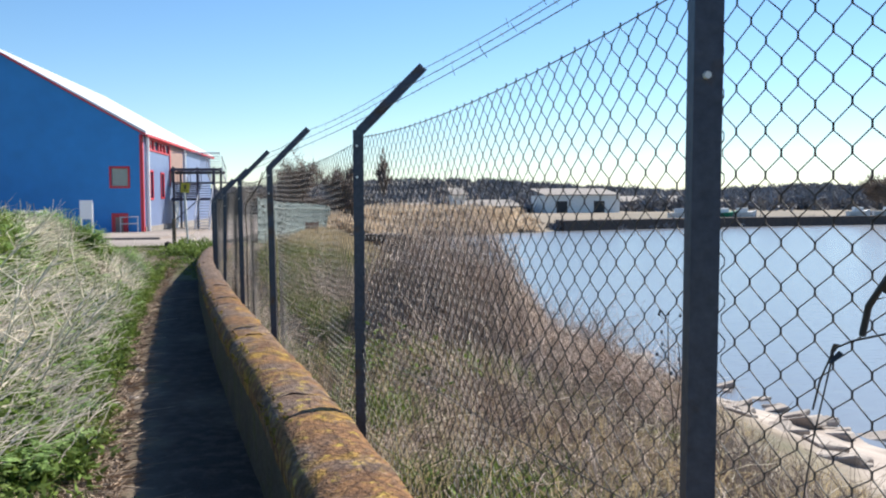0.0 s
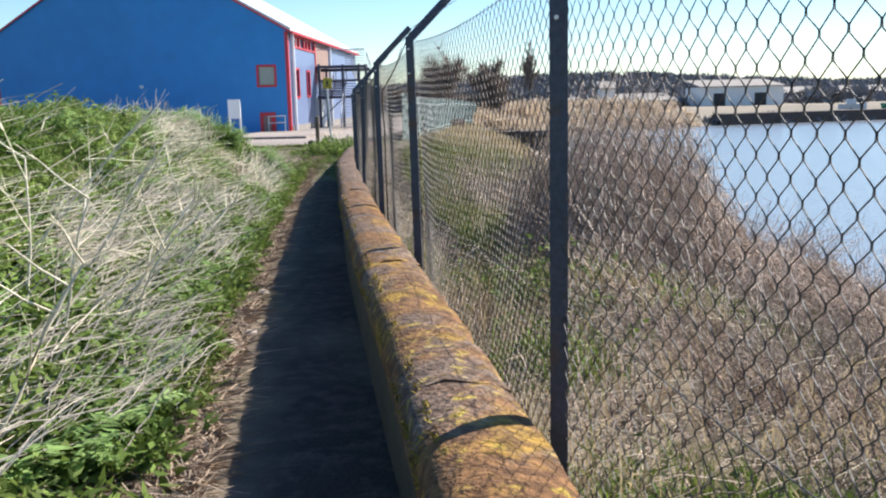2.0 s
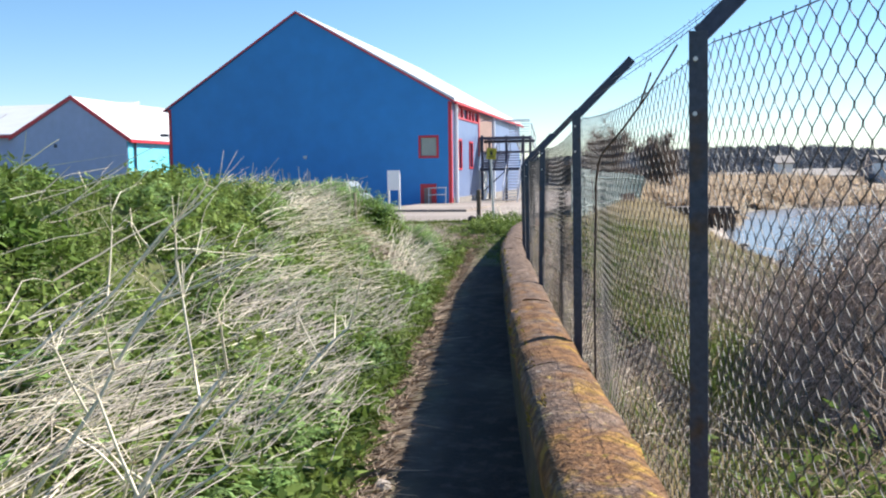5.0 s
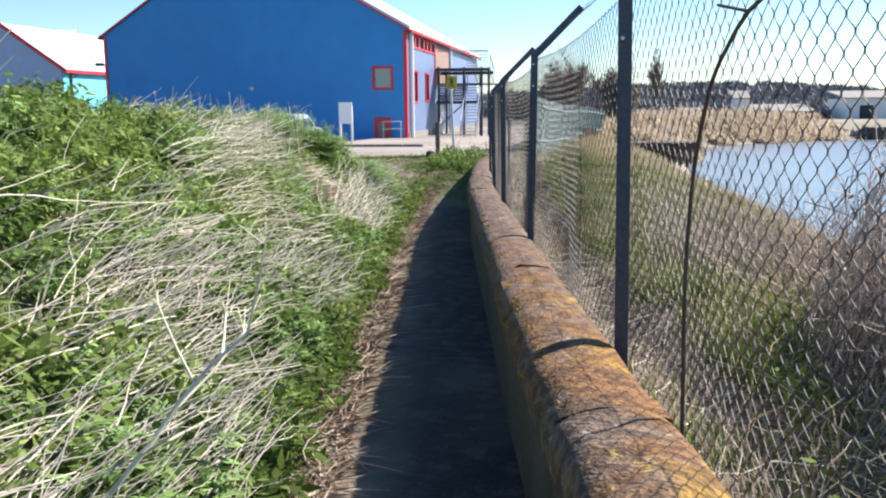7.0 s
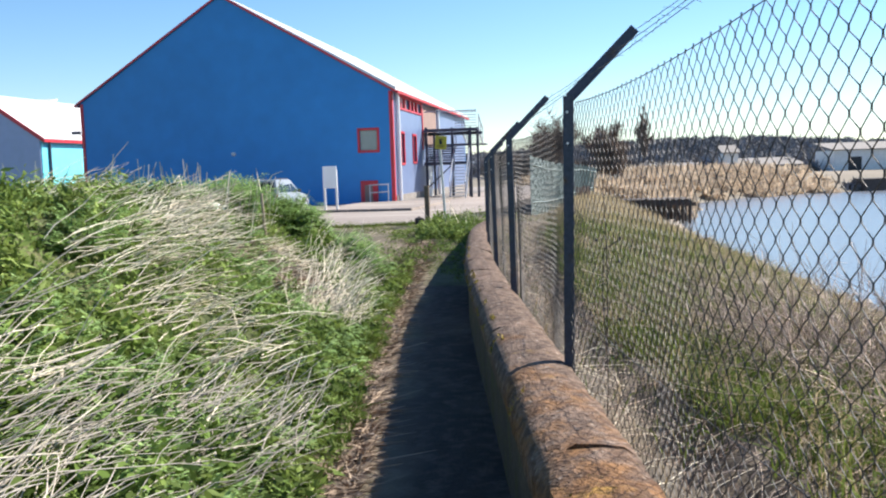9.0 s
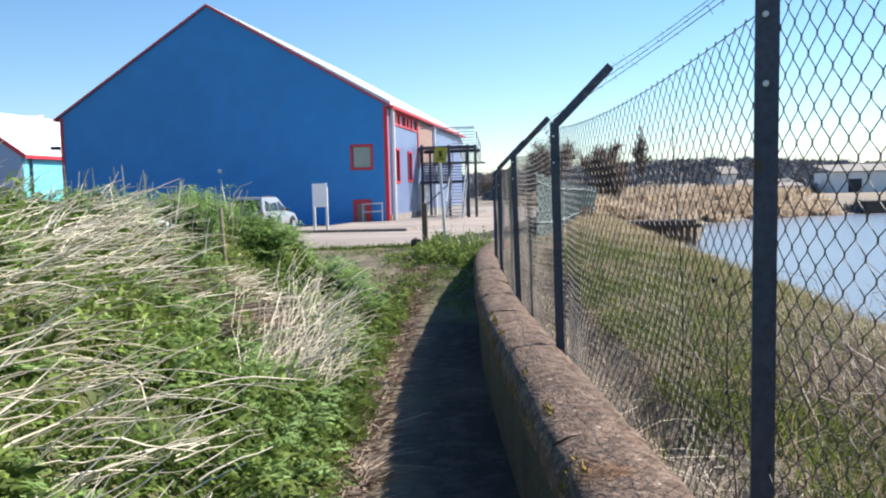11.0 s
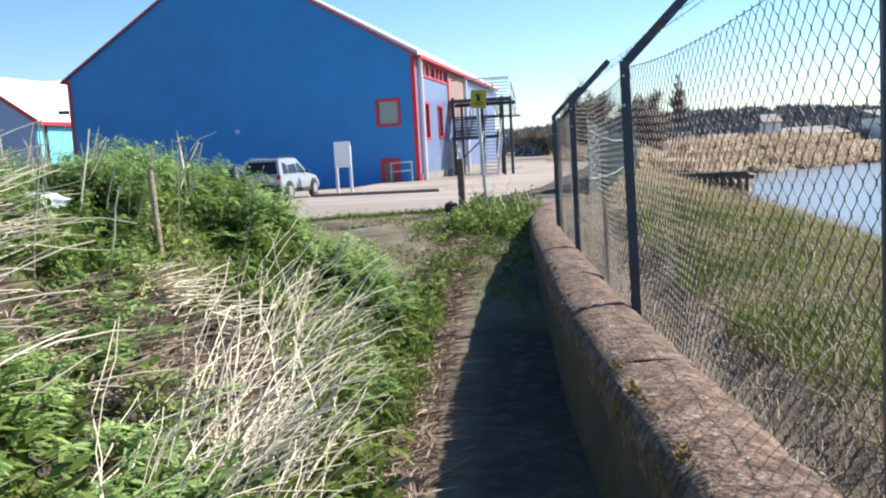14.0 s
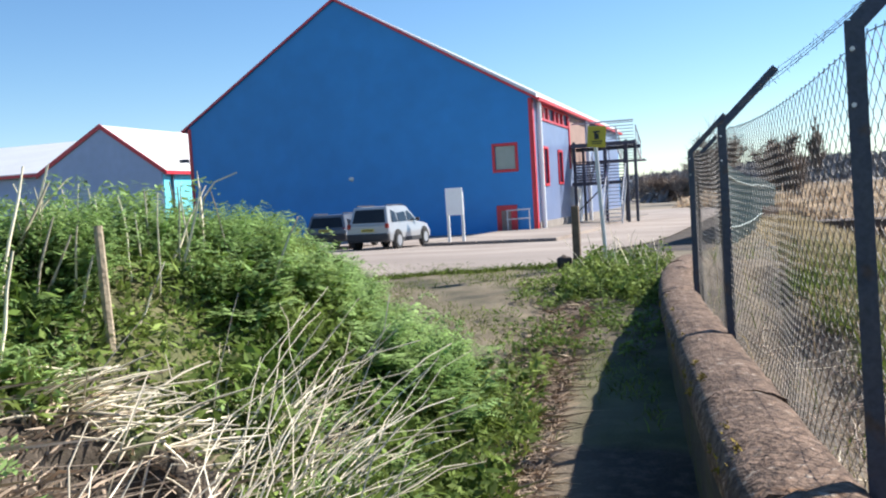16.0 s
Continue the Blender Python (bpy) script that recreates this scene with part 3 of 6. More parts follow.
for k in range(len(POSTS) - 1):
    (x0, y0, t0), (x1, y1, t1) = POSTS[k], POSTS[k + 1]
    l0, l1 = LEAN_X[k], LEAN_X[k + 1]
    length = math.hypot(x1 - x0, y1 - y0)
    cols = int(length / A_)
    b0, b1 = float(land(x0 + 0.1, y0)), float(land(x1 + 0.1, y1))
    rows = int((max(t0 - b0, t1 - b1)) / ROW) + 1
    i, j2 = np.meshgrid(np.arange(cols), np.arange(2 * rows + 2), indexing="ij")
    j = j2 // 2
    s = (i + ((i + j) % 2)) * A_ / (cols * A_)
    h = np.clip((j + np.where(j2 % 2, 0.17, -0.17)) / rows, 0, 1.004)
    sag = 0.05 * 4 * s * (1 - s) * h
    bulge = 0.03 * np.sin(s * 9 + k * 2.1) * (1 - abs(2 * h - 1)) + 0.0012 * np.where((i + j) % 2, 1, -1)
    xa = x0 + (x1 - x0) * s + (l0 + (l1 - l0) * s) * h + 0.03 + bulge
    ya = y0 + (y1 - y0) * s
    za = (b0 + (b1 - b0) * s) * (1 - h) + (t0 + (t1 - t0) * s - 0.03) * h - sag + 0.0015 * np.sin(s * 40 + h * 13)
    lines = np.stack([xa, ya, za], -1)
    v, f = tubes(lines, 0.00137, 3)
    net = raw("netting", v, f, WIRE, fence)
    tagged(net, "diamond wire netting", kind="stuff")
    for hz in (1.0, 0.5):
        ss = np.linspace(0, 1, 24)
        za = (b0 + (b1 - b0) * ss) * (1 - hz) + (t0 + (t1 - t0) * ss - 0.03) * hz - 0.2 * ss * (1 - ss) * hz
        ln = np.stack([x0 + (x1 - x0) * ss + (l0 + (l1 - l0) * ss) * hz + 0.034, y0 + (y1 - y0) * ss, za], -1)[None]
        raw("line_wire", *tubes(ln, 0.0018, 4), WIRE, fence)
    for fr in (0.30, 0.62, 0.95):
        p, q = arms[k][0].lerp(arms[k][1], fr), arms[k + 1][0].lerp(arms[k + 1][1], fr)
        ss = np.linspace(0, 1, 14)
        ln = np.array([list(p.lerp(q, float(c)) - Vector((0, 0, 0.12 * fr * c * (1 - c)))) for c in ss])[None]
        wire = raw("barbed_wire", *tubes(ln, 0.0017, 4), WIRE, fence)
        bs = np.linspace(0.03, 0.97, 26)
        bp = np.array([list(p.lerp(q, float(c)) - Vector((0, 0, 0.12 * fr * c * (1 - c)))) for c in bs])
        rb = np.random.RandomState(k)
        dv = rb.normal(size=(26, 3)) * 0.008
        tagged(raw("barb", *tubes(np.stack([bp - dv, bp, bp + dv], 1), 0.0011, 3), WIRE, wire), kind="stuff")

# ---- yard, kerb and road ----


def sheet(name, outline_x, ys, lift, material, label, category):
    """A paved sheet that follows the land; outline_x(y) gives its two edges."""
    nxs = 26
    vs = []
    for y in ys:
        xa, xb = outline_x(y)
        for c in np.linspace(xa, xb, nxs):
            vs.append((c, y, float(path_z(y)) + lift))
    i, j = np.meshgrid(np.arange(len(ys) - 1), np.arange(nxs - 1), indexing="ij")
    a = (i * nxs + j).ravel()
    ob = raw(name, np.array(vs), np.stack([a, a + 1, a + nxs + 1, a + nxs], -1), material, smooth=True)
    return tagged(ob, label, category, kind="structure")


def road_edges(y):
    near = np.interp(y, [28.7, 29.3, 30.05, 30.35, 30.9, 33.5, 45, 60, 90, 130], [-10.5, -8.2, -6.5, -5.3, -4.85, -4.75, -4.6, -4.2, -3.4, -1])
    return -60.0, float(near + (0.10 * math.sin(y * 9.0) + 0.06 * math.sin(y * 23.0)) * (y < 32))


sheet("road", road_edges, np.concatenate([np.arange(28.7, 32, 0.08), np.arange(32, 60, 0.5), np.arange(60, 128, 2.0)]), 0.035, ASPHALT, "worn pale tarmac yard and road beside the warehouse", "road")
pv = thing("pavement", "raised concrete forecourt with a kerb in front of the blue gable", "pavement", kind="structure")
zy = float(path_z(46))
slab = prism([(45.85, zy - 0.3), (45.85, zy + 0.14), (57.0, float(path_z(57)) + 0.14), (57.0, zy - 0.3)], -12.55, -8.2, axis="x")
part("slab", slab, ASPHALT, pv)
for k in range(5):
    xk = -12.6 + k * 0.9
    part("kerb_stone", box((xk + 0.006, 45.6, zy - 0.3), (xk + 0.894, 45.84, zy + 0.15), 0.02), KERB, pv)
for k in range(12):
    yk = 45.9 + k * 0.92
    zk = float(path_z(yk))
    part("kerb_stone", box((-12.8, yk + 0.006, zk - 0.3), (-12.56, yk + 0.914, zk + 0.145), 0.02), KERB, pv)
apron = prism([(57.02, zy - 0.3), (57.02, float(path_z(57)) + 0.14), (84, float(path_z(84)) + 0.12), (84, float(path_z(84)) - 0.3)], -11.1, -8.9, axis="x")
part("side_apron", apron, KERB, pv)

# ---- the blue warehouse ----
GB = -0.6
XL, XR, YG, YE, ZE, XA, ZA = -29.15, -11.2, 57.0, 86.8, 5.72, -20.6, 11.15


def wall_with_hole(outline, hole, y0, y1):
    """A gable wall (x, z outline) with a rectangular opening, extruded."""
    bm = bmesh.new()
    hx0, hz0, hx1, hz1 = hole
    xs = sorted({p[0] for p in outline} | {hx0, hx1})

    def top(x):
        return ZE + (ZA - ZE) * ((x - XL) / (XA - XL) if x <= XA else (XR - x) / (XR - XA))
    for a, b in zip(xs, xs[1:]):
        spans = [(GB, None)] if not (a >= hx0 and b <= hx1) else [(GB, hz0), (hz1, None)]
        for lo, hi in spans:
            prism([(a, lo), (b, lo), (b, top(b) if hi is None else hi), (a, top(a) if hi is None else hi)], y0, y1, bm)
    bmesh.ops.remove_doubles(bm, verts=bm.verts, dist=0.001)
    return bm


hall = thing("warehouse", "large blue metal-clad warehouse with red trim and a pale pitched roof", "warehouse")
part("gable_wall", wall_with_hole([(XL, 0), (XA, 0), (XR, 0)], (-13.02, 2.50, -12.07, 3.56), YG, YG + 0.25), BLUE, hall, "deep blue profiled metal gable")
part("gable_wall", prism([(XL, GB), (XR, GB), (XR, ZE), (XA, ZA), (XL, ZE)], YE - 0.25, YE), BLUE, hall)
part("side_wall", box((XL, YG + 0.26, GB), (XL + 0.25, YE - 0.26, ZE)), BLUE, hall)
SW = [(59.05, 1.78, 59.95, 3.42), (62.65, 1.86, 63.6, 3.38), (58.35, 4.86, 61.9, 5.42), (62.2, 4.86, 65.6, 5.42)]


def side_wall_mesh():
    bm = bmesh.new()
    ycuts = sorted({YG + 0.26, YE - 0.26, *[h[0] for h in SW], *[h[2] for h in SW]})
    for a, b in zip(ycuts, ycuts[1:]):
        holes = sorted((h[1], h[3]) for h in SW if a >= h[0] - 1e-6 and b <= h[2] + 1e-6)
        z = GB
        for lo, hi in holes + [(ZE, None)]:
            box((XR - 0.25, a, z), (XR, b, lo), 0, bm)
            z = hi
    return bm


# same cladding as the gable, in the paler sunlit colour
part("side_wall", side_wall_mesh(), BLUE_LIT, hall, "blue side wall coloured paler as if sunlit, with red-framed windows")
for sgn in (-1, 1):
    xe = XL - 0.25 if sgn < 0 else XR + 0.25
    slope = (ZA - ZE) / ((XA - XL) if sgn < 0 else (XR - XA))
    ze = ZE - slope * 0.25
    part("roof", prism([(xe, ze), (XA, ZA), (XA, ZA + 0.10), (xe, ze + (0.10 if sgn < 0 else 0.24))], YG - 0.05, YE + 0.1), ROOF, hall, "pale sunlit roof sheeting")
    part("verge_trim", prism([(xe, ze - 0.05), (XA, ZA - 0.05), (XA, ZA + 0.07), (xe, ze + 0.07)], YG - 0.12, YG - 0.053), RED, hall, "red verge trim")
    part("gutter", prism([(xe - 0.02 * sgn, ze - 0.09), (xe + 0.12 * sgn, ze - 0.09), (xe + 0.14 * sgn, ze + 0.05), (xe - 0.02 * sgn, ze + 0.05)], YG - 0.06, YE + 0.05), RED, hall, "red gutter")
part("corner_trim", box((XR - 0.15, YG - 0.035, GB), (XR + 0.03, YG - 0.003, ZE - 0.1)), RED, hall, "red corner trim")
part("corner_trim", box((XR + 0.003, YG - 0.035, GB), (XR + 0.03, YG + 0.30, ZE - 0.15)), RED, hall, "red corner trim")
part("corner_trim", box((XL - 0.02, YG - 0.035, GB), (XL + 0.16, YG - 0.003, ZE - 0.1)), RED, hall, "red corner trim")
for yy in (57.95, 71.6):
    part("downpipe", rod((XR + 0.13, yy, GB + 0.15), (XR + 0.13, yy, ZE - 0.1), 0.11, 10), BRIGHT, hall, "pale plastic downpipe")


def window_y(x0, z0, x1, z1, y, glass, fr=0.13):
    """A window in a wall that faces -y: red frame proud of the wall, glass set back."""
    w = part("window", box((x0, y + 0.09, z0), (x1, y + 0.12, z1)), glass, hall, "grey glass in a red frame")
    for lo, hi in (((x0 - fr, y - 0.04, z0 - fr), (x1 + fr, y + 0.05, z0)), ((x0 - fr, y - 0.04, z1), (x1 + fr, y + 0.05, z1 + fr)),
                   ((x0 - fr, y - 0.04, z0 + 0.001), (x0, y + 0.05, z1 - 0.001)), ((x1, y - 0.04, z0 + 0.001), (x1 + fr, y + 0.05, z1 - 0.001))):
        part("frame", box(lo, hi, 0.008), RED, w)
    return w


window_y(-13.02, 2.50, -12.07, 3.56, YG, BLIND)
for k, (ya, z0, yb, z1) in enumerate(SW):
    tall = k < 2
    w = part("window", box((XR - 0.14, ya, z0), (XR - 0.11, yb, z1)), RED if tall else PALEGLASS, hall, "red shuttered window" if tall else "strip window in a red frame")
    fr = 0.12
    for lo, hi in (((XR - 0.05, ya - fr, z0 - fr), (XR + 0.06, yb + fr, z0)), ((XR - 0.05, ya - fr, z1), (XR + 0.06, yb + fr, z1 + fr)),
                   ((XR - 0.05, ya - fr, z0 + 0.001), (XR + 0.06, ya, z1 - 0.001)), ((XR - 0.05, yb, z0 + 0.001), (XR + 0.06, yb + fr, z1 - 0.001))):
        part("frame", box(lo, hi, 0.008), RED, w)
    if not tall:
        for f in (0.33, 0.66):
            yc = ya + (yb - ya) * f
            part("mullion", box((XR - 0.13, yc - 0.14, z0), (XR + 0.02, yc + 0.14, z1)), RED, w)
part("panel", box((XR + 0.003, 66.2, 2.9), (XR + 0.05, 71.2, 5.45)), BRICKY, hall, "brown panel under the eaves")
part("trim", box((XR + 0.003, 71.9, 0.0), (XR + 0.06, 72.3, 5.45)), RED, hall, "red upright trim")
part("trim", box((XR + 0.003, 65.9, 2.6), (XR + 0.06, 66.17, 5.45)), RED, hall, "red upright trim")
part("plinth", box((XR + 0.003, YG + 0.45, GB), (XR + 0.05, YE, 0.02)), PLINTH, hall)
part("hatch", box((-13.05, YG - 0.10, GB + 0.2), (-12.1, YG - 0.003, 0.86), 0.01), RED, hall, "red steel cabinet on the gable")
part("hatch_panel", box((-12.82, YG - 0.13, GB + 0.3), (-12.38, YG - 0.102, 0.62), 0.005), BRICKY, hall, "grey-pink notice on the cabinet")
lamp = thing("wall_lamp", "small white bulkhead lamp fixed on the blue gable", "wall lamp")
bm = bmesh.new()
bmesh.ops.create_uvsphere(bm, u_segments=12, v_segments=8, radius=0.12, matrix=Matrix.Translation((-20.2, YG - 0.06, 2.54)) @ Matrix.Diagonal((1.15, 0.5, 0.8, 1)))
part("dome", bm, WHITE, lamp)
part("bracket", box((-20.26, YG - 0.05, 2.42), (-20.14, YG - 0.002, 2.62), 0.004), PIPE, lamp)
cam_box = thing("floodlight", "small dark floodlight bracketed on the building corner", "floodlight")
part("housing", box((XL - 0.55, YG - 0.2, 3.95), (XL - 0.12, YG + 0.1, 4.12), 0.02), STEEL, cam_box)
part("arm", rod((XL - 0.2, YG, 4.0), (XL + 0.02, YG, 3.8), 0.02, 6), STEEL, cam_box)

rail = thing("handrail", "pale tubular handrail beside the red cabinet", "handrail")
zr = float(path_z(56)) + 0.02
for z in (0.62, 0.22):
    part("rail", rod((-12.45, 56.3, z), (-11.35, 56.3, z + 0.03), 0.03, 8), PIPE, rail)
for x in (-12.4, -11.4):
    part("upright", rod((x, 56.3, zr), (x, 56.3, 0.64), 0.028, 8), PIPE, rail)

# ---- low buildings beyond ----
low = thing("workshop", "grey-blue gabled workshop with red verges and pale roof", "building")
part("wall", prism([(-50.4, -1), (-40.2, -1), (-40.2, 4.5), (-45.0, 7.75), (-50.4, 4.9)], 70, 96), LILAC, low, "grey-blue metal cladding")
for a, b in (((-50.8, 4.65), (-45.0, 7.8)), ((-39.8, 4.25), (-45.0, 7.8))):
    part("verge_trim", prism([(a[0], a[1] - 0.1), (b[0], b[1] - 0.1), (b[0], b[1] + 0.24), (a[0], a[1] + 0.24)], 69.9, 69.985), RED, low, "red verge trim")
    part("roof", prism([(a[0], a[1] + 0.03), (b[0], b[1] + 0.03), (b[0], b[1] + 0.16), (a[0], a[1] + 0.16)], 69.99, 96.2), ROOF, low, "pale roof")
part("vent", box((-46.7, 69.95, 3.9), (-46.4, 69.995, 4.2), 0.01), STEEL2, low)
# same cladding as the gable, with the sunshine put into its colour
part("side_cladding", box((-40.195, 70.1, -1), (-40.12, 96, 4.35)), CYAN_LIT, low, "long side, its sunlit cladding coloured turquoise")
part("gutter", box((-39.95, 69.95, 4.2), (-39.75, 96, 4.45)), RED, low, "red gutter")
for yy in (71.0, 76.5):
    part("downpipe", rod((-40.02, yy, -0.9), (-40.02, yy, 4.3), 0.09, 8), STEEL2, low)
shed = thing("long_shed", "long low shed with a broad white roof and red gutter", "building")
part("wall", box((-90, 76, -1), (-51, 90, 5.2)), LILAC, shed)
part("roof", prism([(75.5, 5.2), (90, 9.0), (90, 9.2), (75.5, 5.4)], -90, -50.9, axis="x"), ROOF, shed, "white roof slope")
part("gutter", box((-90, 75.35, 5.05), (-51, 75.49, 5.3)), RED, shed, "red gutter")

# ---- outside stair on the long side ----
esc = thing("fire_escape", "steel fire escape stair with landings against the blue side wall", "staircase")
g0 = float(path_z(66)) + 0.1
for x, y in ((-10.95, 66), (-9.3, 66), (-8.15, 66), (-7.75, 66.6), (-10.95, 69.0), (-8.6, 69.0)):
    part("column", box((x - 0.075, y - 0.075, g0 - 0.2), (x + 0.075, y + 0.075, 3.95 if x > -10 else 4.0)), STEEL, esc)
for z, x1 in ((1.77, -8.1), (3.85, -7.7)):
    part("landing", box((-11.05, 65.9, z - 0.1), (x1, 67.6, z + 0.02)), STEEL2, esc, "dark steel landing deck")
    part("edge_beam", box((-11.1, 65.82, z - 0.16), (x1 + 0.05, 65.895, z + 0.04)), STEEL, esc)
    for c in range(6):
        zz = z + 0.17 + c * 0.17
        x0 = -11.0 if z < 2 else -9.1
        part("guard_rail", rod((x0, 65.85, zz), (x1, 65.85, zz), 0.022, 6), STEEL2 if z < 2 else GALV, esc)
    part("top_rail", box((-11.0, 65.80, z + 1.08), (x1, 65.88, z + 1.15)), STEEL if z < 2 else GALV, esc)


def flight(x0, x1, y0, z0, y1, z1, n, rail_mat):
    st = part("flight", box((x0, y0, z0 - 0.02), (x0 + 0.05, y0 + 0.05, z0 + 0.12)), STEEL2, esc, "open-tread steel flight")
    for k in range(n):
        f = (k + 0.5) / n
        y, z = y0 + (y1 - y0) * f, z0 + (z1 - z0) * f
        part("tread", box((x0 + 0.05, y - 0.13, z - 0.02), (x1 - 0.05, y + 0.13, z + 0.02)), GALV, st)
    for x in (x0, x1):
        part("stringer", prism([(y0, z0 - 0.12), (y1, z1 - 0.12), (y1, z1 + 0.12), (y0, z0 + 0.12)], x - 0.03, x + 0.03, axis="x"), rail_mat, st)
        part("handrail", rod((x, y0, z0 + 0.95), (x, y1, z1 + 0.95), 0.035, 8), rail_mat, st)
        for f in (0.05, 0.5, 0.95):
            y, z = y0 + (y1 - y0) * f, z0 + (z1 - z0) * f
            part("baluster", rod((x, y, z), (x, y, z + 0.95), 0.025, 6), rail_mat, st)


flight(-9.15, -8.2, 63.3, g0, 65.8, 1.72, 11, GALV)
flight(-10.4, -9.6, 67.7, 1.8, 70.0, 3.0, 7, STEEL2)
flight(-8.9, -7.8, 70.2, 3.0, 67.7, 3.85, 6, GALV)
for c in range(7):
    part("guard_slat", box((-10.95, 65.86, 1.86 + c * 0.14), (-9.3, 65.885, 1.93 + c * 0.14)), STEEL2, esc)
part("soffit_beam", box((-11.0, 66.9, 3.5), (-7.5, 67.0, 3.7)), STEEL, esc)
part("brace", rod((-10.9, 65.95, 0.2), (-9.35, 65.95, 1.6), 0.04, 6), STEEL, esc)
part("half_landing", box((-10.95, 70.05, 2.9), (-7.6, 71.2, 3.0)), STEEL2, esc)
door = thing("side_door", "pale grey steel door under the stair landing", "door", kind="structure")
part("leaf", box((XR + 0.055, 67.4, g0), (XR + 0.1, 68.9, 1.55), 0.01), WHITE, door)

# ---- yard furniture ----
sign = thing("notice_board", "blank white notice board on two white posts", "sign", at=(-11.71, 46.3, float(path_z(46)) + 0.12))
part("board", box((-0.30, -0.02, 0.92), (0.30, 0.02, 1.85), 0.008), BRIGHT, sign)
for x in (-0.26, 0.26):
    part("post", box((x - 0.045, 0.022, -0.15), (x + 0.045, 0.10, 1.7), 0.006), WHITE, sign)
gz = float(path_z(30))
wp = thing("wooden_post", "weathered wooden bollard post at the end of the path", "post", at=(-4.72, 30.1, gz))
part("shaft", box((-0.055, -0.055, -0.2), (0.055, 0.055, 0.93), 0.012), WOOD, wp)
bm = bmesh.new()
bmesh.ops.create_icosphere(bm, subdivisions=3, radius=0.12, matrix=Matrix.Translation((-0.2, 0.03, 0.09)))
for v in bm.verts:
    v.co += v.normal * 0.03 * noise.noise(v.co * 16)
part("stump", bm, TIMBER, wp, "dark rounded stump", True)
sp = thing("pole_sign", "round yellow-faced sign on a slim white pole", "sign", at=(-4.3, 30.2, gz))
part("pole", rod((0, 0, -0.2), (-0.09, 0, 1.82), 0.03, 10), PIPE, sp)
face = box((-0.135, -0.052, -0.155), (0.135, -0.036, 0.155), 0.006)
bmesh.ops.rotate(face, cent=(0, 0, 0), matrix=Matrix.Rotation(radians(5), 3, "Y"), verts=face.verts)
bmesh.ops.translate(face, vec=(-0.06, 0, 1.92), verts=face.verts)
face = part("face", face, YELLOW, sp, "faded yellow panel")
for bx, bz, w, h in ((-0.06, 1.99, 0.05, 0.012), (-0.075, 1.93, 0.018, 0.05), (-0.045, 1.92, 0.018, 0.04), (-0.06, 1.85, 0.08, 0.008), (-0.06, 1.82, 0.07, 0.006)):
    part("bar", box((bx - w, -0.058, bz - h), (bx + w, -0.0525, bz + h)), DARKP, face)

# ---- parked vehicles ----


def wheel(parent, x, y, r, side):
    w = part("wheel", rod((x, y, r), (x + 0.2 * side, y, r), r, 18), RUBBER, parent, "black tyre with a silver rim")
    part("rim", rod((x + 0.17 * side, y, r), (x + 0.215 * side, y, r), r * 0.62, 14), GALV, w)


def loft(sections, bm=None):
    """Joins rings of equal count, each a list of (x, y, z), and caps the ends."""
    bm = bm or bmesh.new()
    rings = [[bm.verts.new(p) for p in ring] for ring in sections]
    n = len(rings[0])
    for a, b in zip(rings, rings[1:]):
        for k in range(n):
            bm.faces.new((a[k], a[(k + 1) % n], b[(k + 1) % n], b[k]))
    bm.faces.new(rings[0][::-1])
    bm.faces.new(rings[-1])
    bmesh.ops.recalc_face_normals(bm, faces=bm.faces)
    return bm


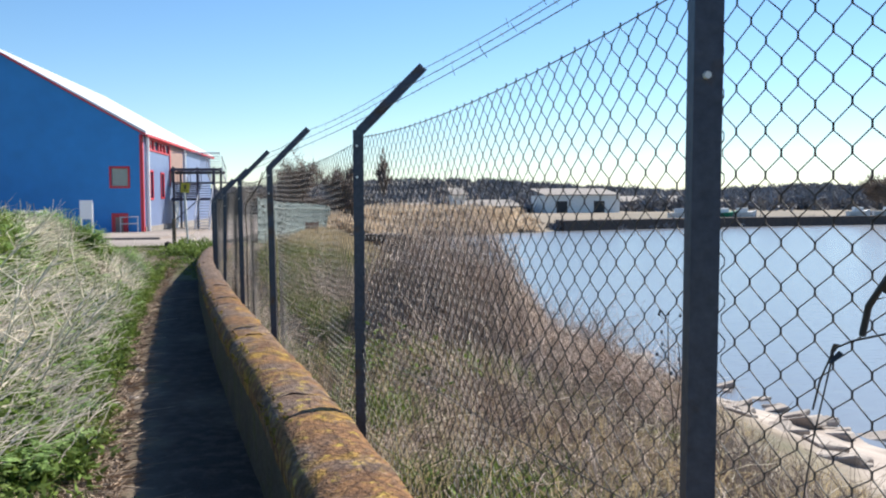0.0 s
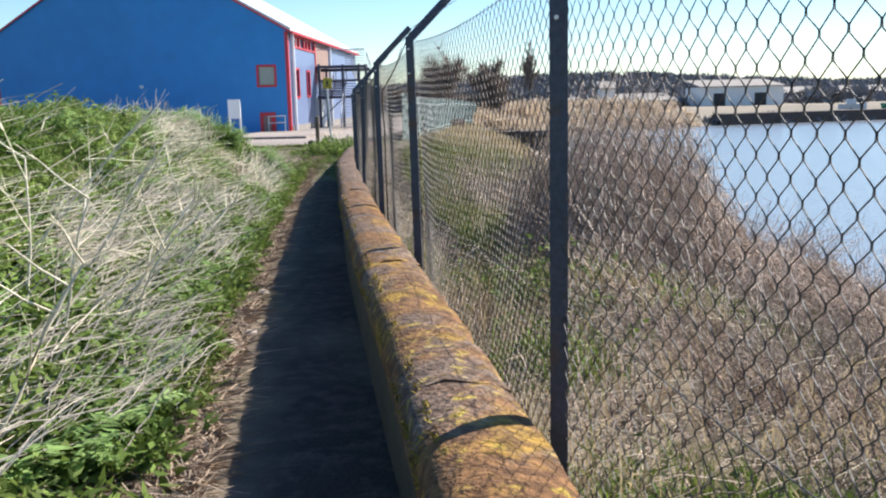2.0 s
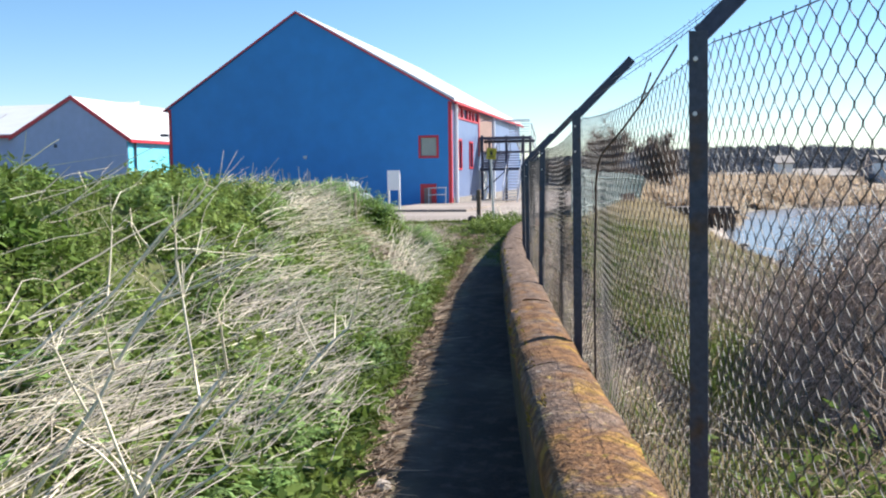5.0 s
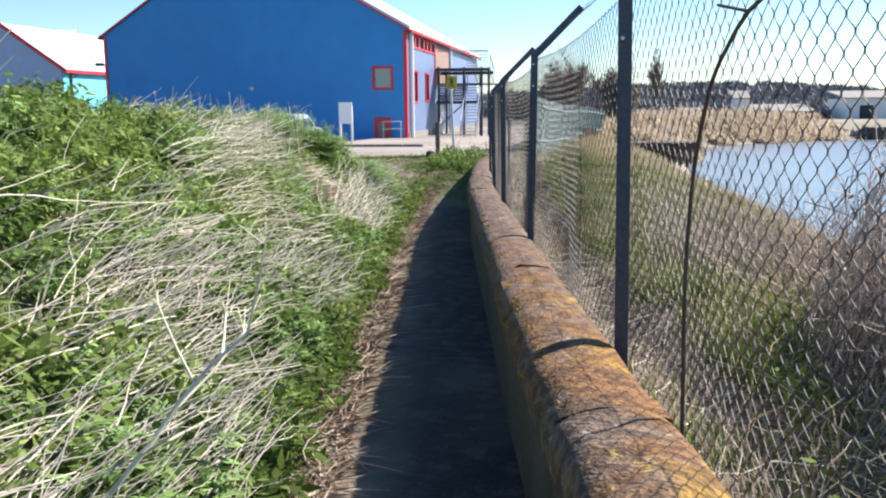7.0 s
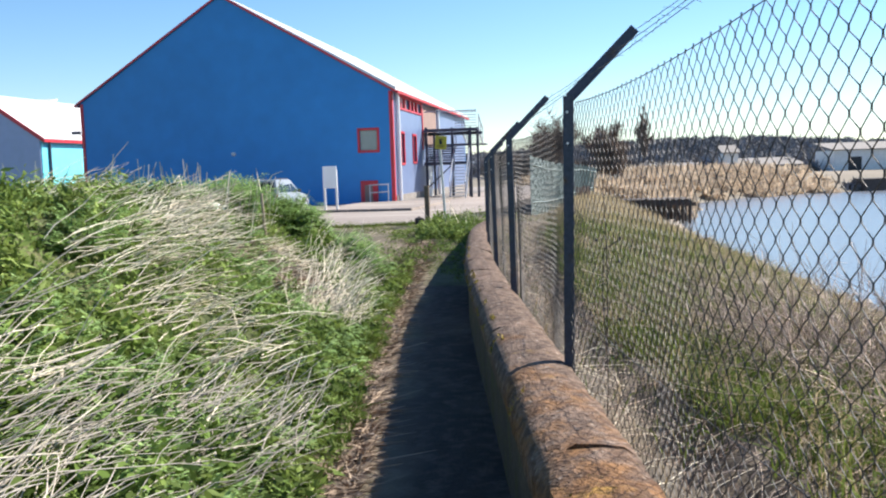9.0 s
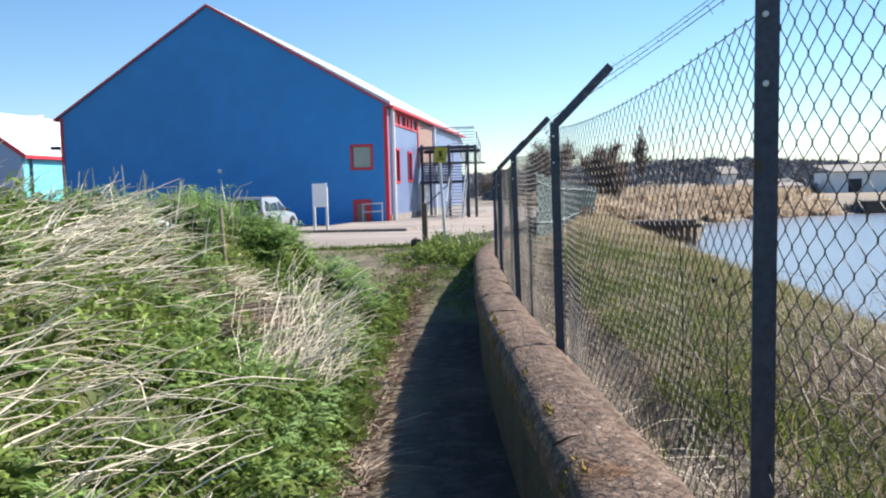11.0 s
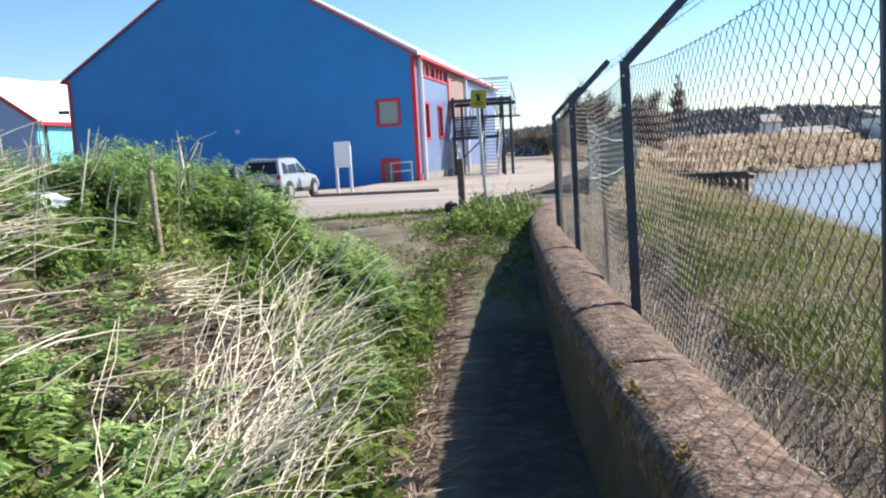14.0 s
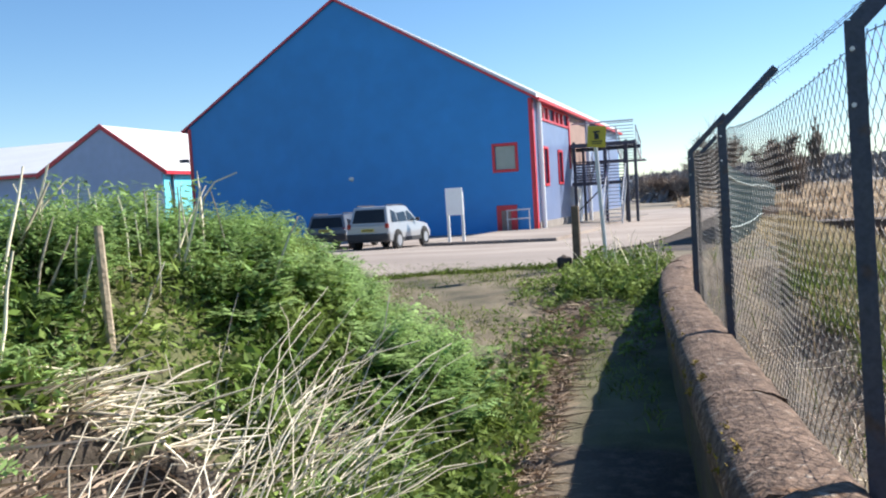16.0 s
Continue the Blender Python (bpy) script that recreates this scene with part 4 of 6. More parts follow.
def vehicle(name, label, at, turn, paint, k, tall=1.0):
    """A five-door estate seen from the rear; nose along +y. k scales it all."""
    car = thing(name, label, "car", at, turn)
    car.scale = (k, k, k)
    W = 0.92
    H = 1.72 * tall

    def ring(y, zlo, zhi, w, wt):
        return [(-w, y, zlo), (w, y, zlo), (w + 0.015, y, (zlo + zhi) / 2), (wt, y, zhi), (-wt, y, zhi), (-w - 0.015, y, (zlo + zhi) / 2)]
    belt = 1.02 * tall
    lower = [ring(0.06, 0.62, belt - 0.05, W - 0.06, W - 0.10), ring(0.14, 0.34, belt, W - 0.01, W - 0.06), ring(1.0, 0.30, belt, W, W - 0.05), ring(3.1, 0.30, belt, W, W - 0.05),
             ring(3.45, 0.30, belt - 0.03, W, W - 0.07), ring(4.2, 0.32, belt - 0.12, W - 0.02, W - 0.13), ring(4.45, 0.36, belt - 0.28, W - 0.10, W - 0.2)]
    body = loft(lower)
    bmesh.ops.bevel(body, geom=list(body.edges), offset=0.03, segments=2, affect="EDGES")
    part("body", body, paint, car)
    def cab_ring(y, zlo, zhi, w, wt):
        return [(-w, y, zlo), (w, y, zlo), ((w + wt) / 2, y, (zlo + zhi) / 2), (wt, y, zhi), (-wt, y, zhi), (-(w + wt) / 2, y, (zlo + zhi) / 2)]
    cab = loft([cab_ring(0.16, belt - 0.02, belt + 0.02, W - 0.08, W - 0.09), cab_ring(0.36, belt - 0.02, H - 0.03, W - 0.08, W - 0.21), cab_ring(1.2, belt - 0.02, H, W - 0.07, W - 0.2),
                cab_ring(2.2, belt - 0.02, H - 0.03, W - 0.07, W - 0.2), cab_ring(3.15, belt - 0.02, belt + 0.03, W - 0.08, W - 0.1)])
    bmesh.ops.bevel(cab, geom=list(cab.edges), offset=0.02, segments=2, affect="EDGES")
    part("cabin", cab, paint, car)
    zr = belt + 0.06
    rear = bmesh.new()
    f = [rear.verts.new(p) for p in ((-W + 0.20, 0.17, zr), (W - 0.20, 0.17, zr), (W - 0.30, 0.325, H - 0.12), (-W + 0.30, 0.325, H - 0.12))]
    rear.faces.new(f)
    g = bmesh.ops.extrude_face_region(rear, geom=rear.faces[:])
    bmesh.ops.translate(rear, vec=(0, 0.05, 0.0), verts=[v for v in g["geom"] if isinstance(v, bmesh.types.BMVert)])
    bmesh.ops.recalc_face_normals(rear, faces=rear.faces)
    part("rear_window", rear, CARGLASS, car, "dark tinted rear glass")
    for sd in (-1, 1):
        for ya, yb, yc, yd in ((0.55, 1.02, 1.0, 0.62), (1.12, 1.98, 1.92, 1.10), (2.08, 2.92, 2.12, 2.02)):
            gl = bmesh.new()
            xb, xt = sd * (W - 0.062), sd * (W - 0.185)
            q = [gl.verts.new(p) for p in ((xb, ya, zr), (xb, yb, zr), (xt, yc, H - 0.14), (xt, yd, H - 0.14))]
            gl.faces.new(q)
            g = bmesh.ops.extrude_face_region(gl, geom=gl.faces[:])
            bmesh.ops.translate(gl, vec=(-0.04 * sd, 0, 0), verts=[v for v in g["geom"] if isinstance(v, bmesh.types.BMVert)])
            bmesh.ops.recalc_face_normals(gl, faces=gl.faces)
            part("side_window", gl, CARGLASS, car)
        part("tail_lamp", box((sd * (W - 0.10) - 0.075, 0.035, 0.86), (sd * (W - 0.10) + 0.075, 0.12, belt + 0.03), 0.015), LAMPRED, car, "red tail lamp")
        part("mirror", box((sd * (W + 0.06) - 0.08, 2.72, belt + 0.02), (sd * (W + 0.06) + 0.08, 2.84, belt + 0.17), 0.03), DARKP, car)
        for y in (0.85, 3.55):
            wheel(car, sd * (W - 0.13), y, 0.35, sd)
            part("wheel_arch", rod((sd * (W - 0.1), y, 0.37), (sd * (W + 0.032), y, 0.37), 0.42, 20), DARKP, car)
        part("sill", box((sd * (W + 0.01) - 0.03, 1.25, 0.28), (sd * (W + 0.01) + 0.03, 3.15, 0.45), 0.012), DARKP, car, "dark plastic sill")
        part("roof_rail", rod((sd * (W - 0.28), 0.5, H + 0.035), (sd * (W - 0.28), 2.1, H + 0.02), 0.022, 6), DARKP, car)
    part("bumper", box((-W + 0.02, -0.03, 0.36), (W - 0.02, 0.16, 0.66), 0.04), DARKP, car, "dark plastic bumper")
    pl = part("number_plate", box((-0.27, 0.015, 0.74), (0.27, 0.05, 0.86), 0.004), PLATE, car, "yellow plate")
    for x in np.linspace(-0.2, 0.2, 7):
        part("bar", box((x - 0.02, 0.008, 0.765), (x + 0.02, 0.0145, 0.835)), DARKP, pl)
    return car


zc = float(path_z(46)) + 0.035
vehicle("silver_car", "silver off-road estate car with dark rear glass parked on the yard", (-13.9, 43.75, zc + 0.03), -3, SILVER, 0.83)
vehicle("grey_car", "grey-blue hatchback car parked beside the silver car", (-16.35, 45.7, zc), 4, MAROON, 0.87, 0.84)

# ---- river side structures ----
pal = thing("palisade_fence", "green-grey steel palisade fence running away beside the river bank", "fence")
mesh_pale = None
for k in range(130):
    f = k / 129
    x, y = -2.75 + 2.6 * f, 38.0 + 46.0 * f
    z = float(land(x, y)) - 0.05
    bm = box((-0.012, -0.165, 0), (0.012, 0.165, 1.95))
    if mesh_pale is None:
        pale = part("pale", bm, SHEET, pal)
        mesh_pale = pale.data
    else:
        bm.free()
        pale = new("pale", mesh_pale)
        pale.parent = pal
    pale.location = (x, y, z)
for h in (0.4, 1.6):
    raw("rail", *tubes(np.array([[(-2.75 + 2.6 * f + 0.03, 38 + 46 * f, float(land(-2.75 + 2.6 * f, 38 + 46 * f)) + h) for f in np.linspace(0, 1, 12)]]), 0.03, 4), SHEET, pal)
pil = thing("timber_piling", "short row of brown upright timber piles on the bank", "piling")
for k in range(8):
    x = -1.75 + k * 0.13
    part("pile", box((x - 0.055, 58.0 + 0.5 * k, float(land(x, 58)) - 0.4), (x + 0.055, 58.12 + 0.5 * k, 0.12 + 0.03 * (k % 3)), 0.01), BRICKY, pil)
pier = thing("jetty", "dark timber jetty with piles reaching over the water", "jetty")
part("deck", box((0.5, 74.5, -1.50), (6.2, 78.0, -1.26), 0.02), TIMBER, pier)
part("beam", box((1.5, 74.35, -1.75), (6.6, 74.49, -1.48), 0.02), TIMBER, pier)
for k in range(9):
    x = 2.2 + k * 0.5
    part("bearing_post", rod((x, 74.7, -3.4), (x, 74.7, -1.45 + 0.12 * (k % 3)), 0.12, 8), TIMBER, pier)
    part("bearing_post", rod((x, 77.6, -3.4), (x, 77.6, -1.45), 0.12, 8), TIMBER, pier)

rs = np.random.RandomState(5)
stones = []
for k in range(210):
    y = 6 + 58 * rs.uniform(0, 1) ** 1.35
    w = np.interp(y, [8, 22, 60], [4.5, 2.2, 1.4])
    x = float(shore_x(y)) - rs.uniform(0.1, w)
    stones.append((x, y))
shore = thing("shore_stones", "broken pale stone slabs along the water's edge", "stones", kind="structure")
for x, y in stones:
    bm = bmesh.new()
    bmesh.ops.create_cube(bm, size=1.0)
    sx, sy, sz = rs.uniform(0.25, 1.3), rs.uniform(0.25, 0.9), rs.uniform(0.10, 0.28)
    for v in bm.verts:
        v.co = Vector((v.co.x * sx * rs.uniform(0.6, 1.0), v.co.y * sy * rs.uniform(0.6, 1.0), v.co.z * sz * rs.uniform(0.7, 1.0)))
    bmesh.ops.bevel(bm, geom=list(bm.edges), offset=0.03, segments=1, affect="EDGES")
    st = part("stone", bm, STONE, shore)
    st.matrix_basis = pose(x, y, float(land(x, y)) - 0.03, rs.uniform(-8, 8), 12 + rs.uniform(-8, 8), rs.uniform(0, 180))

# ---- far bank ----
far_quay = thing("far_quay", "dark stone river embankment on the opposite side", "embankment", kind="structure")
qx = np.array([33, 38, 48, 64, 78, 92, 140, 200, 300, 600])
qy = np.interp(qx, [9, 12, 16, 22, 32, 64, 92, 300, 900], [101, 108, 114, 121, 127, 139, 144, 165, 240])
for a in range(len(qx) - 1):
    x0, x1, y0, y1 = qx[a], qx[a + 1], qy[a], qy[a + 1]
    bm = bmesh.new()
    vs = [bm.verts.new(p) for p in ((x0, y0 - 0.3, -4), (x1, y1 - 0.3, -4), (x1, y1 + 0.6, -1.5), (x0, y0 + 0.6, -1.5), (x0, y0 + 6, -4), (x1, y1 + 6, -4), (x1, y1 + 5, -1.5), (x0, y0 + 5, -1.5))]
    for f in ((0, 1, 2, 3), (3, 2, 6, 7), (4, 7, 6, 5), (0, 3, 7, 4), (1, 5, 6, 2)):
        bm.faces.new([vs[i] for i in f])
    part("embankment_face", bm, TIMBER, far_quay)


def far_shed(x0, x1, y, z1, material, label, bays=0, roof=None, depth=12):
    s = thing("far_shed", label, "building")
    part("wall", box((x0, y, -1.5), (x1, y + depth, z1)), material, s)
    part("roof", prism([(y - 0.4, z1), (y + depth, z1 + 1.2), (y + depth, z1 + 1.4), (y - 0.4, z1 + 0.15)], x0 - 0.3, x1 + 0.3, axis="x"), roof or PLINTH, s)
    for k in range(bays):
        xa = x0 + (x1 - x0) * (k + 0.3) / max(bays, 1)
        part("doorway", box((xa, y - 0.04, -1.2), (xa + 2.0, y - 0.005, z1 * 0.55)), DARKP, s)


far_shed(37.8, 51.6, 160, 2.3, WHITE, "white industrial unit on the far bank", 2)
far_shed(20.9, 23.2, 160, 2.4, WHITE, "small white gabled unit on the far bank", 0, depth=5)
far_shed(24, 36, 172, 0.2, STEEL2, "low grey unit among trees on the far bank", 2)
far_shed(60, 86, 190, 0.9, STEEL2, "long grey shed on the far bank", 3)
far_shed(10, 19, 165, -0.3, STEEL2, "low slate-coloured shed on the far bank", 1)


def boat(x, y, z, L, hull, label):
    b = thing("boat", label, "boat", (x, y, z), rs.uniform(-15, 15))
    rings = []
    for f, w, h in ((0, 0.7, 0.8), (0.3, 1.0, 0.75), (0.7, 0.85, 0.8), (1.0, 0.08, 1.1)):
        rings.append([(f * L - L / 2, -w * L * 0.14, h), (f * L - L / 2, w * L * 0.14, h), (f * L - L / 2, w * L * 0.06, 0), (f * L - L / 2, -w * L * 0.06, 0)])
    part("hull", loft(rings), hull, b)
    part("cabin", box((-L * 0.22, -0.5, 0.7), (L * 0.12, 0.5, 1.5), 0.06), WHITE, b)


boat(64, 143.5, -1.5, 6.5, GREENB, "green-hulled boat laid up on the far bank")
boat(68, 144.5, -1.5, 5, WHITE, "white motor boat laid up on the far bank")
boat(56, 142, -1.5, 4, WHITE, "white motor boat laid up on the far bank")
boat(97, 148, -1.5, 7, WHITE, "white motor boat laid up on the far bank")
boat(90, 147, -1.5, 5, WHITE, "white motor boat laid up on the far bank")


def bare_tree(name, label, x, y, height, spread, seed, twigs, upright=0.5, trunk=0.3, crown_low=0.25, r_twig=0.02):
    """A leafless tree: tapered trunk, limbs and a crown of many fine twigs."""
    r = np.random.RandomState(seed)
    z0 = float(land(x, y)) - 0.1
    t = thing(name, label, "tree", (x, y, z0))
    part("trunk", rod((0, 0, 0), (0.05 * height * 0.3, 0, height * 0.55), trunk, 8, r2=trunk * 0.3), BARK, t)
    n_l = 26
    base = np.stack([np.zeros(n_l), np.zeros(n_l), r.uniform(crown_low * 0.7, 0.5, n_l) * height], 1)
    ang = r.uniform(0, math.tau, n_l)
    el = r.uniform(0.2, 1.2, n_l) * (0.5 + upright)
    ln = r.uniform(0.5, 1.0, n_l)
    end = base + np.stack([np.cos(ang) * np.cos(el) * spread * ln, np.sin(ang) * np.cos(el) * spread * ln, np.abs(np.sin(el)) * (height - base[:, 2]) * ln * 0.9], 1)
    mid = (base + end) / 2 + r.normal(size=(n_l, 3)) * spread * 0.08
    v, f = tubes(np.stack([base, mid, end], 1), np.stack([np.full(n_l, trunk * 0.35), np.full(n_l, trunk * 0.2), np.full(n_l, 0.02)], 1), 4)
    limb = raw("limbs", v, f, BARK, t)
    pick = r.randint(0, n_l, twigs)
    s = r.uniform(0.25, 1.0, (twigs, 1))
    p0 = np.where(s < 0.5, base[pick] + (mid[pick] - base[pick]) * s * 2, mid[pick] + (end[pick] - mid[pick]) * (s * 2 - 1))
    d = r.normal(size=(twigs, 3)) + np.array([0, 0, upright * 1.4])
    d = d / np.linalg.norm(d, axis=1, keepdims=True) * r.uniform(0.15, 0.42, (twigs, 1)) * spread
    v, f = tubes(np.stack([p0, p0 + d * 0.55 + r.normal(size=(twigs, 3)) * 0.05, p0 + d], 1), np.broadcast_to(np.array([r_twig, r_twig * 0.8, r_twig * 0.4]), (twigs, 3)), 3)
    tagged(raw("twig_mass", v, f, BARK, t), kind="stuff")


bare_tree("round_tree", "dense round-crowned leafless tree on the far meadow", 0.9, 108, 8.3, 3.2, 1, 7000, 0.35, 0.4, 0.1, 0.035)
bare_tree("poplar", "slim upright leafless poplar behind the river bend", 9.6, 178, 13.2, 2.4, 2, 1400, 1.2, 0.3, 0.15, 0.06)
bare_tree("thin_tree", "open-crowned pale leafless tree beyond the meadow", -4.6, 140, 11.5, 5.0, 3, 2400, 0.5, 0.3, 0.2, 0.03)
bare_tree("thin_tree", "open-crowned pale leafless tree beyond the meadow", -7.5, 165, 9, 4.5, 4, 1300, 0.5, 0.3, 0.2, 0.035)
bare_tree("bank_tree", "leafless tree above the boats on the far bank", 103, 160, 7.5, 4, 6, 1500, 0.5, 0.25, 0.2, 0.04)
bare_tree("bank_tree", "leafless tree above the boats on the far bank", 108, 170, 8, 4, 7, 1500, 0.5, 0.25, 0.2, 0.04)
bare_tree("road_tree", "dark leafless bush at the end of the road", -9, 165, 4.5, 5, 8, 2000, 0.4, 0.25, 0.05, 0.05)
bare_tree("road_tree", "dark leafless bush at the end of the road", -15, 172, 5, 6, 9, 2000, 0.4, 0.25, 0.05, 0.05)
bare_tree("road_tree", "dark leafless bush at the end of the road", -3.5, 168, 3.0, 5, 10, 2000, 0.3, 0.25, 0.05, 0.05)


def scrub(name, label, xs, ys, hs, rs_, per, size, material, rng):
    """Low woods or hedges far away: each tree a loose tuft of upright slivers and leaf-sized flakes."""
    n = len(xs)
    idx = np.repeat(np.arange(n), per)
    m = len(idx)
    zb = land(xs, ys)
    a, q = rng.uniform(0, math.tau, m), np.sqrt(rng.uniform(0, 1, m))
    h = rng.uniform(0.0, 1.0, m)
    rad = rs_[idx] * q * np.sqrt(np.clip(1.08 - h ** 2, 0.05, 1))
    c = np.stack([xs[idx] + np.cos(a) * rad, ys[idx] + np.sin(a) * rad, zb[idx] + h * hs[idx]], 1)
    d = rng.normal(size=(m, 3)) * size[idx][:, None]
    d[:, 2] = np.abs(d[:, 2]) * 1.3
    v, f = blades(c - d * 0.5, c + d * 0.8, size[idx] * 0.30, d * 0.05, rng)
    return tagged(raw(name, v, f, material), label, "woodland", kind="stuff")


rw = np.random.RandomState(11)
n = 2600
wx, wy = rw.uniform(-60, 420, n), rw.uniform(240, 400, n)
wh = rw.uniform(1.5, 3.2, n)
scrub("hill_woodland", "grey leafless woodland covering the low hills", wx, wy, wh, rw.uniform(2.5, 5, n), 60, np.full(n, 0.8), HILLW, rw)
n = 420
wx = rw.uniform(-20, 260, n)
wy = rw.uniform(165, 225, n)
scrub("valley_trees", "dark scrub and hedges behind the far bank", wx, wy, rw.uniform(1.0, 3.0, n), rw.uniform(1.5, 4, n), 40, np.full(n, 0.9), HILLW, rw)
n = 260
wx = rw.uniform(32, 240, n)
wy = np.interp(wx, [9, 12, 16, 22, 32, 64, 92, 300, 900], [101, 108, 114, 121, 127, 139, 144, 165, 240]) + rw.uniform(1, 4, n)
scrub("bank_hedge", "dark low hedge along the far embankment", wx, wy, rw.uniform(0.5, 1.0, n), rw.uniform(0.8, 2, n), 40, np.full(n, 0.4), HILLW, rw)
n = 700
wy = rw.uniform(80, 150, n)
wx = np.where(wy < 108, shore_x(wy) - rw.uniform(0.5, 9, n), rw.uniform(-8, 30, n))
keep = (into_water(wx, wy) < -0.3)
wx, wy = wx[keep], wy[keep]
n = len(wx)
scrub("reed_bed", "tan dead reeds fringing the river bend", wx, wy, rw.uniform(0.35, 0.9, n), rw.uniform(0.8, 2.2, n), 60, np.full(n, 0.42), REED, rw)
n = 260
wy = rw.uniform(126, 160, n)
wx = rw.uniform(3, 24, n)
scrub("meadow_scrub", "brown scrub on the meadow before the round tree", wx, wy, rw.uniform(0.4, 1.2, n), rw.uniform(1, 3, n), 50, np.full(n, 0.5), REED, rw)
# ---- vegetation of the mound ----
rv = np.random.RandomState(21)


def scatter_left(n, near=1.0, y0=0.3, y1=32.0, depth=9.0, foot=-0.15):
    """Random places on the mound, denser near the path."""
    y = rv.uniform(y0, y1, n * 2)
    e = foot + depth * rv.uniform(0, 1, n * 2) ** (1 + near)
    x = wall_x(y) - 1.2 - e
    ok = mound_in(x, y) > foot - 0.05
    return x[ok][:n], y[ok][:n]


def put_blades(name, label, x, y, lo, hi, width, lean, material, bias=(0, 0), lift=0.0):
    n = len(x)
    z = land(x, y) - 0.01 + lift
    h = rv.uniform(lo, hi, n)
    d = rv.normal(size=(n, 2)) * lean + np.array(bias)
    root = np.stack([x, y, z], 1)
    tip = root + np.stack([d[:, 0] * h, d[:, 1] * h, h * rv.uniform(0.45, 1.0, n)], 1)
    bend = np.stack([-d[:, 0] * h * 0.25, -d[:, 1] * h * 0.25, h * 0.10], 1)
    v, f = blades(root, tip, width * rv.uniform(0.6, 1.4, n), bend, rv)
    return tagged(raw(name, v, f, material), label, "grass", kind="stuff")


x, y = scatter_left(60000, 0.7)
keep = (bumps(x, y, 1.9, 3.0) + rv.uniform(-0.4, 0.4, len(x)) > 0.0) & ~bare(x, y)
put_blades("grass", "rough green grass over the mound beside the path", x[keep], y[keep], 0.06, 0.19, 0.0056, 0.6, GRASS)
y = rv.uniform(22, 31.2, 26000)
x = wall_x(y) - rv.uniform(0.25, 5.5, 26000)
keep = (mound_in(x, y) < 0.3) & (bumps(x, y, 1.6) + rv.uniform(-0.6, 0.6, len(x)) > 0.15)
put_blades("grass", "short worn grass at the end of the path", x[keep], y[keep], 0.03, 0.10, 0.004, 0.6, GRASS)


def leafy(name, label, px, py, per, rad, high, size, material):
    """Ferny low plants: each a dome of small pointed leaflets."""
    n = len(px)
    idx = np.repeat(np.arange(n), per)
    m = len(idx)
    a, q = rv.uniform(0, math.tau, m), np.sqrt(rv.uniform(0, 1, m))
    R = (rad * rv.uniform(0.6, 1.3, n))[idx]
    Hh = (high * rv.uniform(0.35, 1.5, n))[idx]
    cx, cy = px[idx] + np.cos(a) * q * R, py[idx] + np.sin(a) * q * R
    cz = land(cx, cy) + Hh * (1 - 0.75 * q ** 2) * rv.uniform(0.45, 1.05, m)
    c = np.stack([cx, cy, cz], 1)
    d = np.stack([np.cos(a), np.sin(a), rv.uniform(-0.5, 0.7, m)], 1) + rv.normal(size=(m, 3)) * 0.55
    d = d / np.linalg.norm(d, axis=1, keepdims=True) * (size * rv.uniform(0.6, 1.5, m))[:, None]
    s = np.cross(d, rv.normal(size=(m, 3)) * 0.5 + np.array([0, 0, 1.0]))
    s = s / (np.linalg.norm(s, axis=1, keepdims=True) + 1e-9) * (size * 0.33)
    v = np.stack([c - d * 0.6, c + s, c + d, c - s], 1).reshape(-1, 3)
    f = np.arange(m * 4).reshape(-1, 4)
    return tagged(raw(name, v, f, material), label, "plants", kind="stuff")


def fronds(name, label, px, py, per, size, high):
    """Ferny plants: arching fronds, each a row of small leaflets to both sides."""
    n, q = len(px), 13
    k = np.repeat(np.arange(n), per)
    m = len(k)
    a = rv.uniform(0, math.tau, m)
    L = size * rv.uniform(0.6, 1.3, m) * rv.uniform(0.6, 1.4, n)[k]
    up = high * rv.uniform(0.4, 1.3, m) * rv.uniform(0.5, 1.4, n)[k]
    t = np.repeat(np.linspace(0.22, 1.0, q), 2)[None]
    sd = np.tile([1.0, -1.0], q)[None]
    base = np.stack([px[k], py[k], land(px[k], py[k])], 1)[:, None]
    fw = np.stack([np.cos(a), np.sin(a), np.zeros(m)], 1)[:, None]
    sw = np.stack([-np.sin(a), np.cos(a), np.zeros(m)], 1)[:, None]
    lead = (L[:, None] * t)[..., None]
    rise = (up[:, None] * np.sin(t * 2.2))[..., None] * np.array([0, 0, 1.0])
    c = base + fw * lead + rise
    w = (0.42 * L[:, None] * (1.08 - t) ** 0.8 + 0.006)[..., None] * rv.uniform(0.7, 1.2, (m, 2 * q))[..., None]
    tip = c + sw * sd[..., None] * w + fw * w * 0.35 + np.array([0, 0, 1.0]) * rv.normal(-0.004, 0.012, (m, 2 * q))[..., None]
    mid = (c + tip) / 2
    hw = fw * w * 0.20
    v = np.stack([c, mid - hw, tip, mid + hw], 2).reshape(-1, 3)
    f = np.arange(len(v)).reshape(-1, 4)
    return tagged(raw(name, v, f, FROND), label, "plants", kind="stuff")


x, y = scatter_left(9500, 0.55, foot=0.0, depth=8)
keep = (bumps(x, y, 1.5, 1.0) - 0.1 * (y > 18.5) + rv.uniform(-0.35, 0.35, len(x)) > -0.3) & ~bare(x, y)
leafy("ground_cover", "low leafy green weeds covering the mound", x[keep], y[keep], 26, 0.15, 0.15, 0.038, LEAFY)
x, y = scatter_left(2400, 0.4, y0=1.5, y1=24.5, foot=0.3, depth=6.0)
